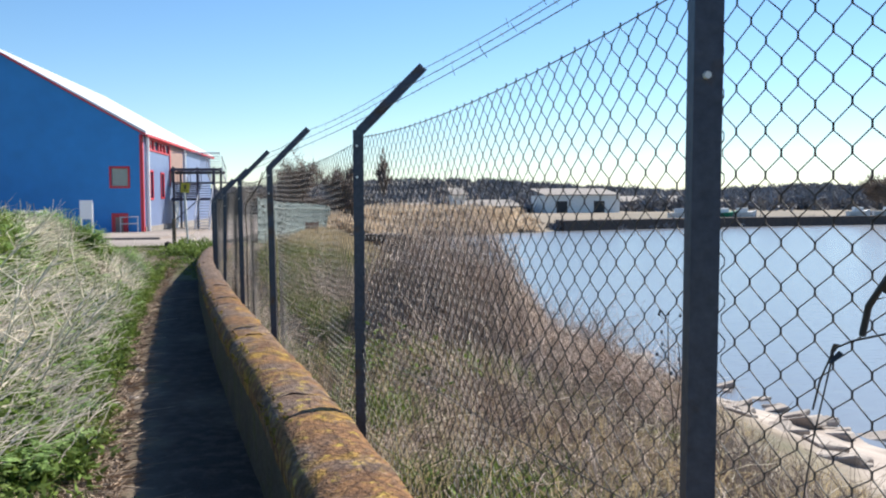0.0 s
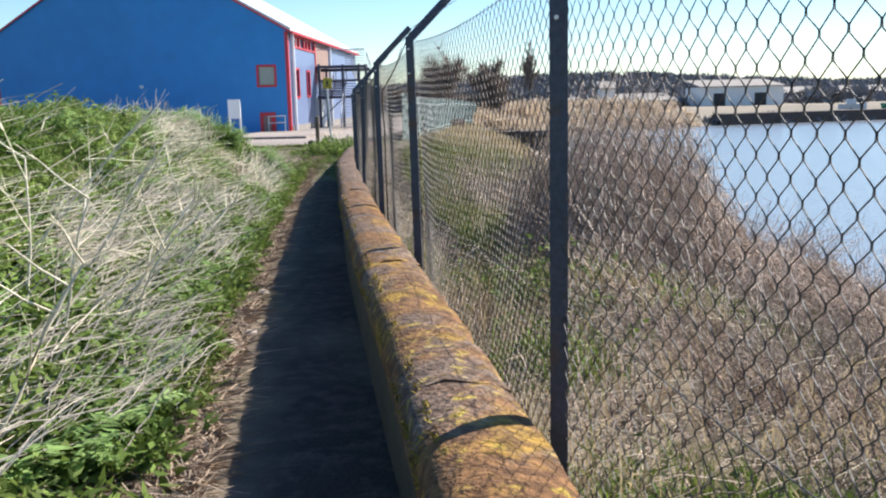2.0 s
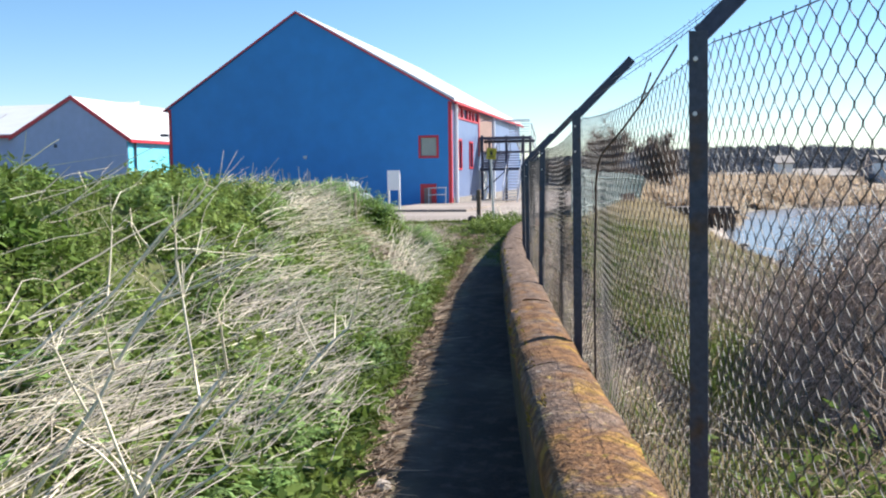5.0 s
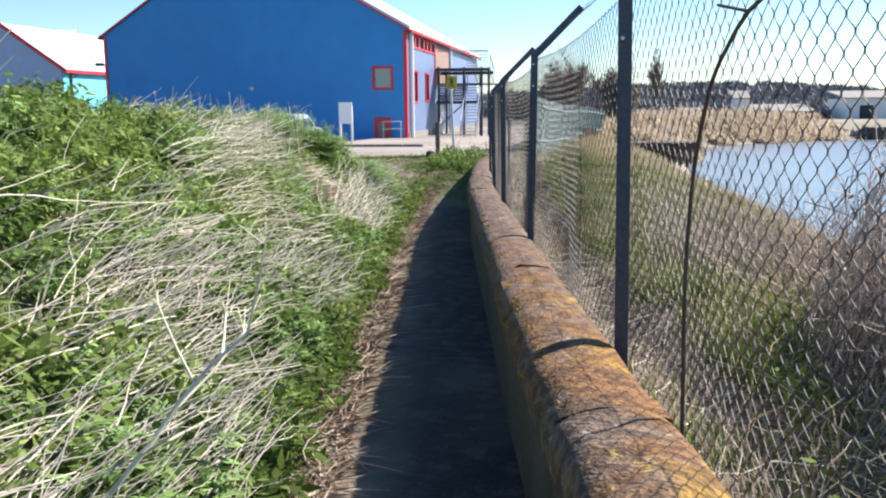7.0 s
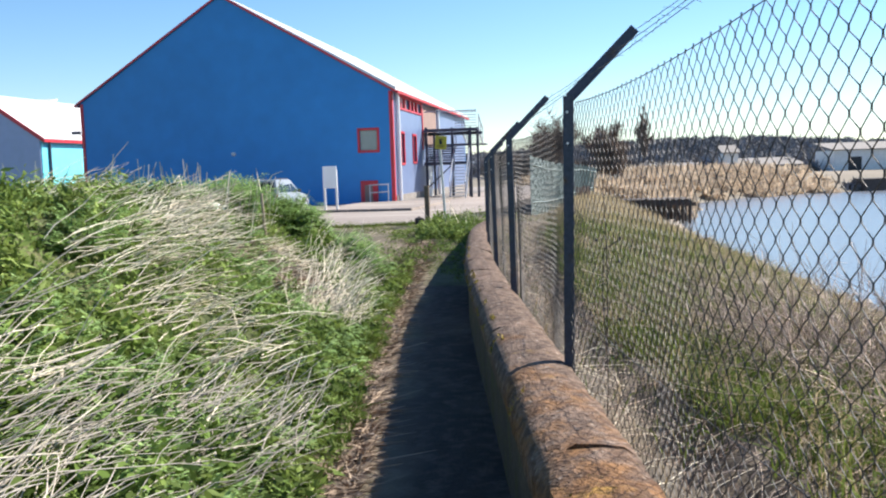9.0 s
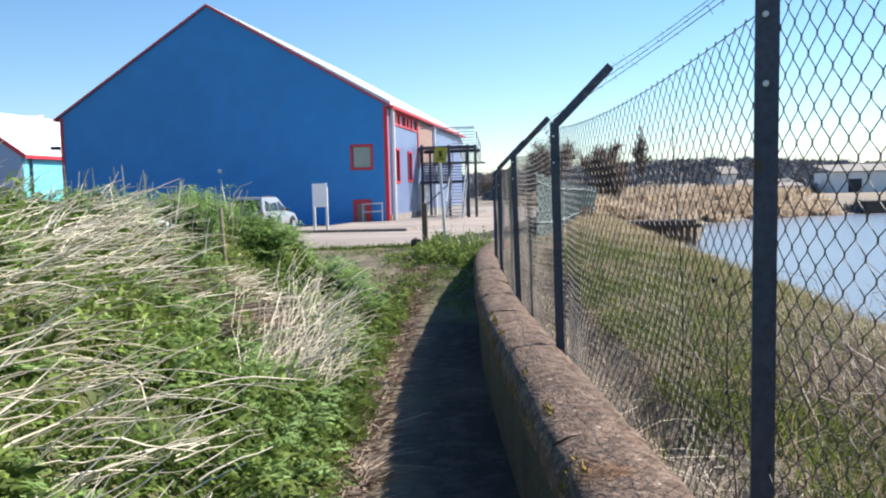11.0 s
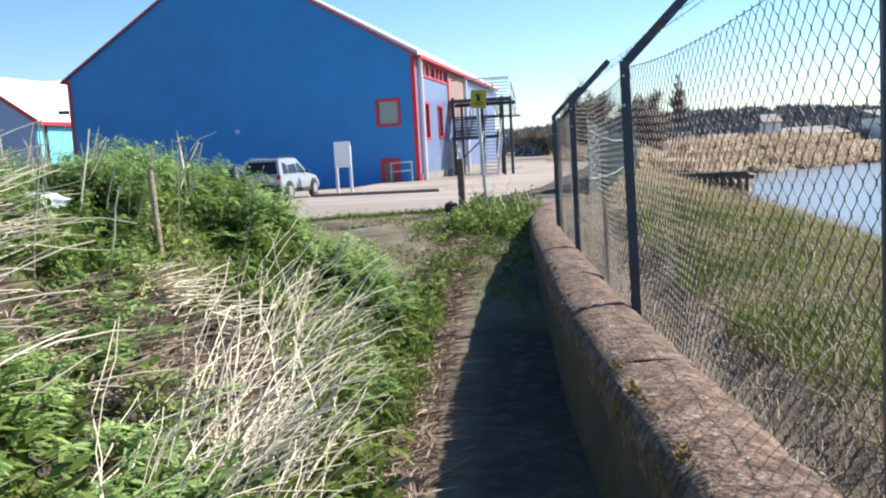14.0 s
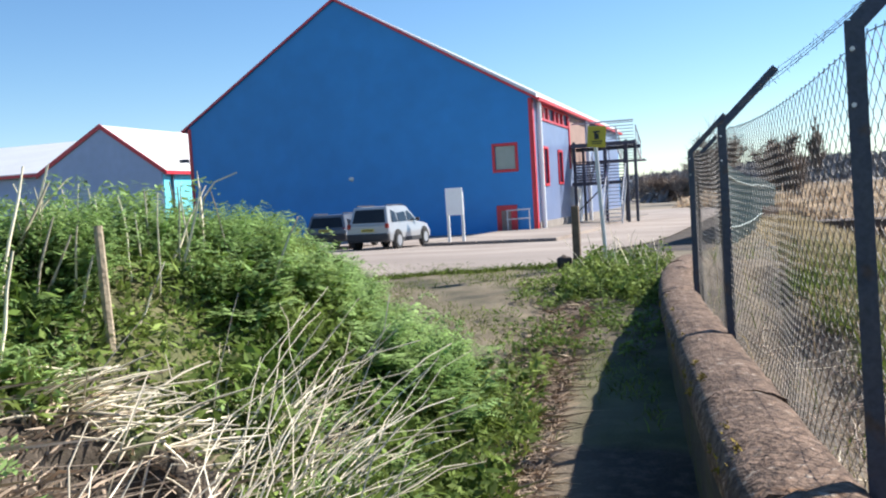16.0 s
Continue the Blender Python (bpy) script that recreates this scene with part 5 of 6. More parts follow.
keep = (bumps(x, y, 1.35, 5.0) + rv.uniform(-0.25, 0.25, len(x)) > -0.02) & ~bare(x, y)
leafy("weed_clumps", "lush dark green weed clumps between the dead stems", x[keep], y[keep], 80, 0.24, 0.27, 0.05, LEAFY)
y = rv.uniform(18.5, 30, 520)
x = -4.2 - rv.uniform(0.0, 6.5, 520)
e = mound_in(x, y)
keep = (e > 0.15) & ((y > 21.0) | (x < -5.6)) & (bumps(x, y, 1.7, 6.0) > -0.1) & ~bare(x, y)
fronds("cow_parsley", "ferny bright green cow parsley on the end of the mound", x[keep], y[keep], 8, 0.21, 0.13)
cx, cy = rv.uniform(-9.5, -4.2, 170), rv.uniform(19.2, 28.5, 170)
e = mound_in(cx, cy)
keep = (e > 0.1) & ((cy > 20.8) | (cx < -5.4)) & ~bare(cx, cy)
cx, cy = cx[keep], cy[keep]
idx = np.repeat(np.arange(len(cx)), 7)
x, y = cx[idx] + rv.normal(0, 0.11, len(idx)), cy[idx] + rv.normal(0, 0.11, len(idx))
fronds("cow_parsley", "taller feathery clumps of cow parsley on the crest", x, y, 12, 0.22, 0.29)
x, y = rv.uniform(-5.9, -4.2, 150), rv.uniform(19.5, 22.0, 150)
keep = ~bare(x, y)
leafy("ground_cover", "low green weeds round the burrows", x[keep], y[keep], 34, 0.16, 0.06, 0.034, LEAFY)
x, y = scatter_left(1500, 0.4, y0=2, y1=21, depth=6, foot=0.15)
keep = bumps(x, y, 1.35, 5.0) > -0.1
fronds("cow_parsley", "scattered ferny cow parsley among the dead stems", x[keep], y[keep], 8, 0.19, 0.17)
y = rv.uniform(5.5, 24, 420)
x = wall_x(y) - 1.15 - rv.uniform(-0.05, 0.5, 420)
leafy("nettle_edge", "bright leafy weeds along the foot of the mound", x, y, 24, 0.14, 0.15, 0.055, LEAFY)
y = np.concatenate([rv.uniform(24.5, 30.0, 120)])
x = wall_x(y) - 0.25 - 1.7 * rv.uniform(0, 1, 120) ** 1.5
leafy("wall_end_weeds", "dense green weeds at the end of the wall", x, y, 40, 0.2, 0.12, 0.04, LEAFY)

y = rv.uniform(27.0, 31.0, 75)
x = wall_x(np.minimum(y, 30.9)) - 0.2 - 1.15 * rv.uniform(0, 1, 75)
leafy("wall_end_weeds", "tall green weeds crowding the end of the wall", x, y, 70, 0.22, 0.26, 0.05, LEAFY)


def stems(name, label, roots, dirs, length, radius, material, droop=0.25, wig=0.05, k=6, lift=0.0):
    """Dead stems that rise from their roots and droop over."""
    n = len(roots)
    t = np.linspace(0, 1, k)[None, :, None]
    L = np.asarray(length).reshape(-1, 1, 1)
    p = roots[:, None] + dirs[:, None] * L * t
    p[..., 2] -= (droop * L * t ** 2)[..., 0]
    p = p + np.cumsum(rv.normal(size=(n, k, 3)) * wig * L / k, axis=1) * (t > 0)
    clear = (p[:, 1:, 0] < wall_x(p[:, 1:, 1]) - 1.0).all(axis=1) | ((roots[:, 0] > wall_x(roots[:, 1])) & (p[..., 0] > wall_x(p[..., 1]) + 0.22).all(axis=1))
    clear |= (roots[:, 1] > 27.5) & (p[..., 0] < wall_x(p[..., 1]) - 0.2).all(axis=1)
    p, roots, n, radius = p[clear], roots[clear], int(clear.sum()), np.asarray(radius)[clear]
    gz_ = land(p[..., 0], p[..., 1]) + 0.012 + lift
    p[..., 2] = np.maximum(p[..., 2], gz_ + 0.03 * t[..., 0])
    r = np.asarray(radius).reshape(-1, 1) * np.linspace(1.0, 0.45, k)[None]
    v, f = tubes(p, r, 3)
    return tagged(raw(name, v, f, material), label, "dead stems", kind="stuff")


def tuft_field(cx, cy, per, spread, base_dir, fan, lo, hi, rise):
    n = len(cx)
    idx = np.repeat(np.arange(n), per)
    m = len(idx)
    x = cx[idx] + rv.normal(size=m) * spread
    y = cy[idx] + rv.normal(size=m) * spread
    ang = (base_dir + rv.normal(size=n) * fan)[idx] + rv.normal(size=m) * 0.5
    el = np.abs(rv.normal(rise, 0.3, m))
    d = np.stack([np.cos(ang) * np.cos(el), np.sin(ang) * np.cos(el), np.sin(el)], 1)
    root = np.stack([x, y, land(x, y) + 0.0], 1)
    return root, d, rv.uniform(lo, hi, m)


def swath(cx, cy, turn, length, width, count, pile, lo, hi):
    """Roots, directions and lengths of stems that lie combed one way over a long patch."""
    R, D, L = [], [], []
    for x0, y0, a in zip(cx, cy, turn):
        m = int(count * rv.uniform(0.6, 1.4))
        al, ac = rv.uniform(-0.5, 0.5, m) * length * rv.uniform(0.6, 1.3), rv.normal(0, 0.5, m) * width
        x, y = x0 + al * math.cos(a) - ac * math.sin(a), y0 + al * math.sin(a) + ac * math.cos(a)
        b = a + rv.normal(0, 0.36, m)
        el = np.abs(rv.normal(0.34, 0.22, m))
        D.append(np.stack([np.cos(b) * np.cos(el), np.sin(b) * np.cos(el), np.sin(el)], 1))
        R.append(np.stack([x, y, land(x, y) + 0.03 + np.abs(rv.normal(0, pile, m))], 1))
        L.append(rv.uniform(lo, hi, m))
    return np.concatenate(R), np.concatenate(D), np.concatenate(L)


# stiff pale stems that lean over the mound
cx, cy = scatter_left(120, 0.15, y0=1.0, y1=17.5, depth=7.0, foot=0.3)
keep = (bumps(cx, cy, 1.1, 8.0) > -0.05) & (mound_in(cx, cy) < 6.5) & ((cy < 11.5) | (rv.uniform(0, 1, len(cx)) < 0.45))
cx, cy = cx[keep], cy[keep]
r_, d_, l_ = tuft_field(cx, cy, 4, 0.22, 0.85, 1.0, 0.25, 0.7, 0.6)
stems("dead_stems", "bleached dead stems flopped over the green mound", r_, d_, l_, rv.uniform(0.0036, 0.0078, len(l_)), STRAW, 0.10, 0.10)
cx, cy = scatter_left(28, 0.3, y0=2.0, y1=12.5, depth=5, foot=0.3)
r_, d_, l_ = tuft_field(cx, cy, 3, 0.28, 0.7, 1.0, 0.5, 1.1, 0.5)
stems("tall_dead_stems", "long thick bleached hogweed stems leaning over", r_, d_, l_, rv.uniform(0.0045, 0.009, len(l_)), STRAW, 0.12, 0.06, 8)
# swaths combed one way, high on the mound
cx, cy = scatter_left(13, 0.1, y0=3.0, y1=8.2, depth=5.5, foot=1.1)
turn = rv.normal(0.75, 0.4, len(cx))
r_, d_, l_ = swath(cx, cy, turn, 0.8, 0.28, 34, 0.09, 0.3, 0.8)
stems("flattened_stems", "dense swaths of bleached stems flattened one way", r_, d_, l_, rv.uniform(0.0024, 0.0055, len(l_)), STRAW, 0.14, 0.10, 6, 0.03)
cx, cy = np.array([-4.6, -5.2, -5.0, -5.7, -4.9, -5.6, -6.2, -4.3, -3.5]), np.array([16.9, 18.3, 17.7, 18.6, 15.9, 16.4, 17.6, 14.7, 12.6])
r_, d_, l_ = swath(cx, cy, np.linspace(0.6, 1.2, 9), 0.6, 0.25, 25, 0.10, 0.3, 0.8)
stems("flattened_stems", "bright swaths of bleached stems high on the mound", r_, d_, l_, rv.uniform(0.003, 0.0062, len(l_)), STRAW, 0.12, 0.10, 6, 0.04)
# matted straw
x, y = scatter_left(3600, 0.3, y0=0.5, y1=16, depth=8, foot=0.55)
keep = bumps(x, y, 1.1, 8.0) + rv.uniform(-0.2, 0.2, len(x)) > 0.32 + 0.25 * (y > 11)
put_blades("straw", "matted pale straw lying over the grass", x[keep], y[keep], 0.15, 0.45, 0.0045, 1.1, STRAW, (0.6, 0.45), 0.03)
# the grey-brown band combed along the foot
y = np.arange(4.2, 14.2, 0.40)
cx = wall_x(y) - 1.2 - (0.62 + 0.3 * np.sin(y * 1.7)) - rv.uniform(-0.1, 0.25, len(y))
r_, d_, l_ = swath(cx, y, rv.normal(1.15, 0.16, len(y)), 0.8, 0.42, 60, 0.06, 0.3, 0.8)
stems("grey_dead_stems", "grey-brown dead stems combed along the foot of the mound", r_, d_, l_, rv.uniform(0.0022, 0.005, len(l_)), GREYST, 0.10, 0.16, 7)
r_, d_, l_ = swath(cx[::2] - 0.25, y[::2], rv.normal(0.95, 0.2, len(y[::2])), 0.8, 0.34, 9, 0.09, 0.4, 0.85)
stems("dead_stems", "bleached stems lying over the grey ones", r_, d_, l_, rv.uniform(0.0035, 0.007, len(l_)), STRAW, 0.10, 0.10, 6)


def hogweed(x, y, height, lean, turn):
    """A dead forked stalk: kinked stem, side branches and bare umbel rays."""
    z = float(land(x, y))
    st = thing("hogweed_stalk", "tall forked bleached dead hogweed stalk leaning over the mound", "dead plant", (x, y, z), turn, "hogweed stalks on the mound")
    f = np.linspace(-0.04, 1, 7)
    stem = np.stack([lean * height * f + 0.012 * np.sin(f * 9 + x), 0.02 * np.sin(f * 6 + y), height * f * (1 - 0.12 * lean * f)], 1)
    raw("stem", *tubes(stem[None], np.linspace(0.0105, 0.0055, 7)[None], 6), STRAW, st)
    for at in (0.42, 0.6, 0.74, 0.88, 1.0):
        p = np.array([np.interp(at, f, stem[:, c]) for c in range(3)])
        a, up = rv.uniform(0, math.tau), rv.uniform(0.5, 1.1)
        d = np.array([math.cos(a) * math.cos(up) + 0.4 * lean, math.sin(a) * math.cos(up), math.sin(up)]) * rv.uniform(0.16, 0.36)
        q = p + d
        br = raw("branch", *tubes(np.stack([p, p + d * 0.5 + np.array([0, 0, -0.012]), q])[None], np.array([[0.0055, 0.0045, 0.003]]), 5), STRAW, st)
        ends = q + d * 0.28 + rv.normal(size=(6, 3)) * 0.035
        tagged(raw("umbel", *tubes(np.stack([np.repeat(q[None], 6, 0), ends], 1), 0.0016, 3), STRAW, br), kind="stuff")


for x, y, h, lean, turn in ((-1.82, 6.5, 0.95, 0.25, 20), (-1.93, 7.4, 0.85, 0.7, 35), (-2.12, 6.9, 1.0, 0.1, 80), (-1.84, 7.3, 0.7, 0.55, 10), (-2.3, 7.9, 0.9, 0.6, 30), (-2.6, 6.2, 0.9, 0.5, 15),
                            (-1.6, 5.5, 0.8, 0.5, 25), (-2.1, 5.2, 0.9, 0.3, 60), (-2.3, 9.6, 0.7, 0.9, 40), (-2.9, 8.9, 0.8, 0.8, 20)):
    hogweed(x, y, h, lean, turn)
# the thick thicket of pale stems by the burrow
k = rv.uniform(0, 1, 30)
cx, cy = -3.58 - 0.75 * k + rv.normal(0, 0.14, 30), 17.3 + 3.3 * k + rv.normal(0, 0.15, 30)
r_, d_, l_ = tuft_field(cx, cy, 13, 0.10, 1.25, 0.28, 0.45, 1.15, 0.55)
stems("stem_thicket", "tangled thicket of pale dead stems beside the path", r_, d_, l_, rv.uniform(0.0028, 0.006, len(l_)), STRAW, 0.16, 0.12)
cx, cy = np.concatenate([rv.normal(-5.9, 0.3, 4), rv.normal(-4.4, 0.3, 2)]), np.concatenate([rv.normal(17.8, 0.3, 4), rv.normal(15.6, 0.4, 2)])
r_, d_, l_ = tuft_field(cx, cy, 9, 0.14, 0.9, 0.5, 0.35, 0.9, 0.5)
stems("stem_thicket", "tangled thicket of pale dead stems on the slope", r_, d_, l_, rv.uniform(0.003, 0.007, len(l_)), STRAW, 0.3)
cx, cy = rv.normal(-4.85, 0.16, 10), rv.normal(19.78, 0.12, 10)
r_, d_, l_ = tuft_field(cx, cy, 9, 0.07, 0.25, 0.45, 0.15, 0.42, 0.12)
r_[:, 2] += rv.uniform(0.0, 0.06, len(l_))
stems("stick_heap", "heap of broken pale stems over a burrow", r_, d_, l_, rv.uniform(0.004, 0.010, len(l_)), STRAW, 0.1)
# broken stalks that still stand on the crest
n = 60
x, y = rv.uniform(-8.0, -5.0, n), rv.uniform(18.6, 22.6, n)
d_ = np.stack([rv.normal(0, 0.18, n), rv.normal(0, 0.18, n), np.ones(n)], 1)
stems("standing_stalks", "broken pale hogweed stalks standing on the crest", np.stack([x, y, land(x, y)], 1), d_, rv.uniform(0.3, 0.72, n), rv.uniform(0.008, 0.014, n), STRAW, 0.0, 0.06, 5)

n = 46
y = rv.uniform(28.0, 31.0, n)
x = wall_x(np.minimum(y, 30.9)) - 0.25 - rv.uniform(0, 1.0, n)
d_ = np.stack([rv.normal(-0.1, 0.35, n), rv.normal(0, 0.35, n), np.ones(n)], 1)
stems("wall_end_stalks", "pale dry stalks among the weeds by the wall's end", np.stack([x, y, land(x, y)], 1), d_, rv.uniform(0.2, 0.6, n), rv.uniform(0.004, 0.009, n), STRAW, 0.05, 0.12, 5)
n = 2600
x, y = rv.normal(-4.5, 0.35, n), rv.normal(18.9, 0.6, n)
keep = bare(x, y)
put_blades("earth_litter", "broken stalks and clods on the dug earth", x[keep], y[keep], 0.03, 0.12, 0.006, 2.4, LITTER, lift=0.006)

stake = thing("stake", "leaning weathered wooden stake on the mound", "stake", (-5.05, 20.17, float(land(-5.05, 20.17)) - 0.06))
part("shaft", rod((0, 0, -0.2), (-0.05, 0.02, 0.62), 0.024, 7, r2=0.020), PALEWOOD, stake)
scrap = thing("plastic_scrap", "crumpled white plastic scrap caught in the weeds", "litter", (-5.6, 19.7, float(land(-5.6, 19.7)) + 0.15))
bm = bmesh.new()
bmesh.ops.create_icosphere(bm, subdivisions=3, radius=0.15)
for v in bm.verts:
    v.co = Vector((v.co.x * 1.3, v.co.y * 0.8, v.co.z * 0.5)) * (1 + 0.35 * noise.noise(v.co * 14))
part("sheet", bm, TARP, scrap)

x = rv.uniform(-13, -4.4, 5200)
y = np.interp(x, [-10.5, -8.2, -6.5, -5.3, -4.75, -4.5], [28.7, 29.3, 30.05, 30.35, 30.9, 33.0]) - 0.06 + 0.06 * np.sin(x * 5.3) + rv.normal(0, 0.09, 5200)
put_blades("edge_grass", "ragged grass along the edge of the tarmac", x, y, 0.04, 0.13, 0.006, 0.6, GRASS)
# litter and small stones on the path
# real edge litter, thickened to brighten the sunlit strip beside the wall's shade
n = 30000
y = rv.uniform(2, 27, n)
x = wall_x(y) - 0.92 - np.abs(rv.normal(0, 0.22, n))
put_blades("path_litter", "dry leaf litter and chips along the path's edge", x, y, 0.02, 0.07, 0.006, 2.2, LITTER, lift=0.008)
for k in range(14):
    yy = rv.uniform(4, 25)
    xx = float(wall_x(yy)) - rv.uniform(0.85, 1.25)
    s = rv.uniform(0.02, 0.06)
    peb = thing("path_stone", "pale stone lying on the earth path", "stone", (xx, yy, float(land(xx, yy)) + s * 0.2), rv.uniform(0, 180), "stones on the path")
    bm = bmesh.new()
    bmesh.ops.create_icosphere(bm, subdivisions=2, radius=s)
    for v in bm.verts:
        v.co = Vector((v.co.x * 1.3, v.co.y, v.co.z * 0.6)) * (1 + 0.3 * noise.noise(v.co * 30 + Vector((k, 0, 0))))
    part("rock", bm, STONE, peb)

# moss on the wall's path edge
n = 8000
spots = np.concatenate([rv.uniform(4.4, 11, 22), rv.uniform(11, 25, 30)])
y = spots[rv.randint(0, len(spots), n)] + rv.normal(0, 1, n) * rv.uniform(0.02, 0.07, n)
a = rv.uniform(0, 1, n)
x = wall_x(y) - 0.19 + a * 0.07
zt = wall_top(y) - 0.10 + a * 0.085
root = np.stack([x, y, zt], 1)
tip = root + rv.normal(size=(n, 3)) * 0.008 + np.array([-0.008, 0, 0.009])
v, f = blades(root, tip, np.full(n, 0.0045), np.zeros((n, 3)), rv)
tagged(raw("moss", v, f, MOSS), "yellow-green moss cushions on the coping's edge", "moss", kind="stuff")

# ---- vegetation of the river bank ----


def scatter_right(n, y0, y1, u0, u1, near=0.6):
    y = rv.uniform(y0, y1, n)
    x = wall_x(np.minimum(y, 31)) + u0 + (u1 - u0) * rv.uniform(0, 1, n) ** (1 + near)
    ok = into_water(x, y) < np.interp(y, [8, 22, 60], [-5.6, -3.2, -1.9])
    u = x - wall_x(np.minimum(y, 31))
    ok &= (y < 12) | (u > 1.3 + 0.3 * bumps(x, y, 2.3)) | (rv.uniform(0, 1, n) < 0.08)
    low = (u > 2.6) & (y < 13) & (rv.uniform(0, 1, n) < 0.8)
    ok &= ~low
    return x[ok], y[ok]


x, y = scatter_right(52000, 0.5, 34, 0.24, 8.5)
keep = bumps(x, y, 1.2, 2.0) + rv.uniform(-0.45, 0.45, len(x)) > -0.08
put_blades("dry_grass", "tall dry tan grass on the river bank", x[keep], y[keep], 0.12, 0.48, 0.0036, 0.35, TAN)
x, y = scatter_right(22000, 34, 72, 0.9, 11, 0.0)
put_blades("dry_grass", "tall dry tan grass on the river bank", x, y, 0.2, 0.55, 0.010, 0.35, TAN)
x, y = scatter_right(30000, 11, 34, 0.3, 6.5, 0.3)
keep = bumps(x, y, 1.3, 7.0) + rv.uniform(-0.25, 0.25, len(x)) > 0.0
put_blades("bank_grass", "fresh green grass tufts on the river bank", x[keep], y[keep], 0.12, 0.42, 0.004, 0.4, GRASS)
x, y = scatter_right(16000, 12.5, 30, 1.3, 4.5, 0.5)
keep = bumps(x, y, 1.7, 2.0) + rv.uniform(-0.3, 0.3, len(x)) > -0.1
put_blades("bank_grass", "long fresh green grass beyond the worn strip", x[keep], y[keep], 0.14, 0.40, 0.0055, 0.4, GRASS)
gc = np.array([(1.12, 5.3), (1.25, 5.0), (3.9, 12.3), (3.8, 9.3), (2.9, 10.6), (2.6, 11.2), (0.75, 7.6), (2.9, 10.0), (2.4, 10.9), (0.3, 10.2), (2.2, 9.6), (0.0, 20.3), (-0.3, 17.8), (0.6, 18.2), (0.2, 22.5), (0.1, 15.4)])
idx = rv.randint(0, len(gc), 5000)
x, y = gc[idx, 0] + rv.normal(0, 0.28, 5000), gc[idx, 1] + rv.normal(0, 0.33, 5000)
keep = x - wall_x(y) > 0.24
put_blades("bank_grass", "fresh green grass tufts on the river bank", x[keep], y[keep], 0.12, 0.36, 0.005, 0.4, GRASS)

keep = keep & (rv.uniform(0, 1, len(x)) < 0.05)
leafy("bank_weeds", "low leafy green weeds on the river bank", x[keep], y[keep], 26, 0.16, 0.16, 0.04, LEAFY)
# bramble thicket
n = 150
cy = 8.5 + 10.5 * rv.uniform(0, 1, n) ** 1.1
cx = wall_x(cy) + rv.uniform(2.0, 7.2, n)
ok = (into_water(cx, cy) < -2.6) & (bumps(cx, cy, 0.6, 9.0) > -0.75) & ((cy > 11.5) | (cx - wall_x(cy) < 3.0))
cx, cy = cx[ok], cy[ok]
r_, d_, l_ = tuft_field(cx, cy, 34, 0.3, 1.6, 2.0, 0.5, 1.6, 1.0)
stems("brambles", "dense brown bramble thicket on the river bank", r_, d_, l_, rv.uniform(0.003, 0.006, len(l_)), CANE, 0.32, 0.25, 6)
# the high bramble mound: arching canes over a tangle of twigs
BUSH = ((2.0, 12.8, 1.4, 2.0, 1.68), (2.8, 14.9, 1.3, 2.0, 1.0), (3.5, 11.4, 1.3, 1.6, 0.7), (1.5, 11.6, 0.8, 1.0, 0.8))


def dome(x, y):
    h = np.zeros(np.shape(x))
    for bx, by, ax, ay, top in BUSH:
        q = np.hypot((x - bx) / ax, (y - by) / ay)
        h = np.maximum(h, top * np.sqrt(np.clip(1 - q * q, 0, 1)))
    return h * (1 + 0.22 * bumps(x, y, 2.6, 4.0) + 0.12 * bumps(x, y, 6.1, 1.0))


def in_bush(n, grow=1.0):
    k = rv.choice(len(BUSH), n, p=(0.45, 0.25, 0.2, 0.1))
    b = np.array(BUSH)[k]
    a, q = rv.uniform(0, math.tau, n), np.sqrt(rv.uniform(0, 1, n)) * grow
    return b[:, 0] + b[:, 2] * q * np.cos(a), b[:, 1] + b[:, 3] * q * np.sin(a)


n = 3000
x0, y0 = in_bush(n)
a, L = rv.uniform(0, math.tau, n), rv.uniform(0.4, 1.5, n)
t = np.linspace(0, 1, 8)[None]
X = x0[:, None] + (np.cos(a) * L)[:, None] * t + np.cumsum(rv.normal(0, 0.04, (n, 8)), 1)
Y = y0[:, None] + (np.sin(a) * L)[:, None] * t + np.cumsum(rv.normal(0, 0.04, (n, 8)), 1)
Z = land(X, Y) + 0.02 + dome(X, Y) * np.sin(t * rv.uniform(1.4, 2.9, n)[:, None]) * rv.uniform(0.5, 1.18, n)[:, None]
v, f = tubes(np.stack([X, Y, Z], 2), np.repeat(rv.uniform(0.003, 0.0065, n)[:, None], 8, 1) * np.linspace(1, 0.45, 8)[None], 3)
tagged(raw("bramble_mound", v, f, CANE), "high tangled mound of brown brambles on the river bank", "brambles", kind="stuff")
n = 2600
x0, y0 = in_bush(n)
p0 = np.stack([x0, y0, land(x0, y0) + dome(x0, y0) * rv.uniform(0.3, 1.12, n)], 1)
d = rv.normal(size=(n, 3)) * 0.12 + np.array([0, 0, 0.07])
ln = np.stack([p0 - d, p0 + rv.normal(size=(n, 3)) * 0.03, p0 + d], 1)
v, f = tubes(ln, np.repeat(rv.uniform(0.0018, 0.004, n)[:, None], 3, 1), 3)
tagged(raw("bramble_twigs", v, f, CANE), "fine brown twigs tangled through the bramble mound", "brambles", kind="stuff")
n = 1300
x0, y0 = in_bush(n)
root = np.stack([x0, y0, land(x0, y0) + dome(x0, y0) * rv.uniform(0.2, 1.05, n)], 1)
v, f = blades(root, root + rv.normal(size=(n, 3)) * 0.035, np.full(n, 0.011), np.zeros((n, 3)), rv)
tagged(raw("bramble_leaves", v, f, LITTER), "withered brown leaves left on the brambles", "leaves", kind="stuff")
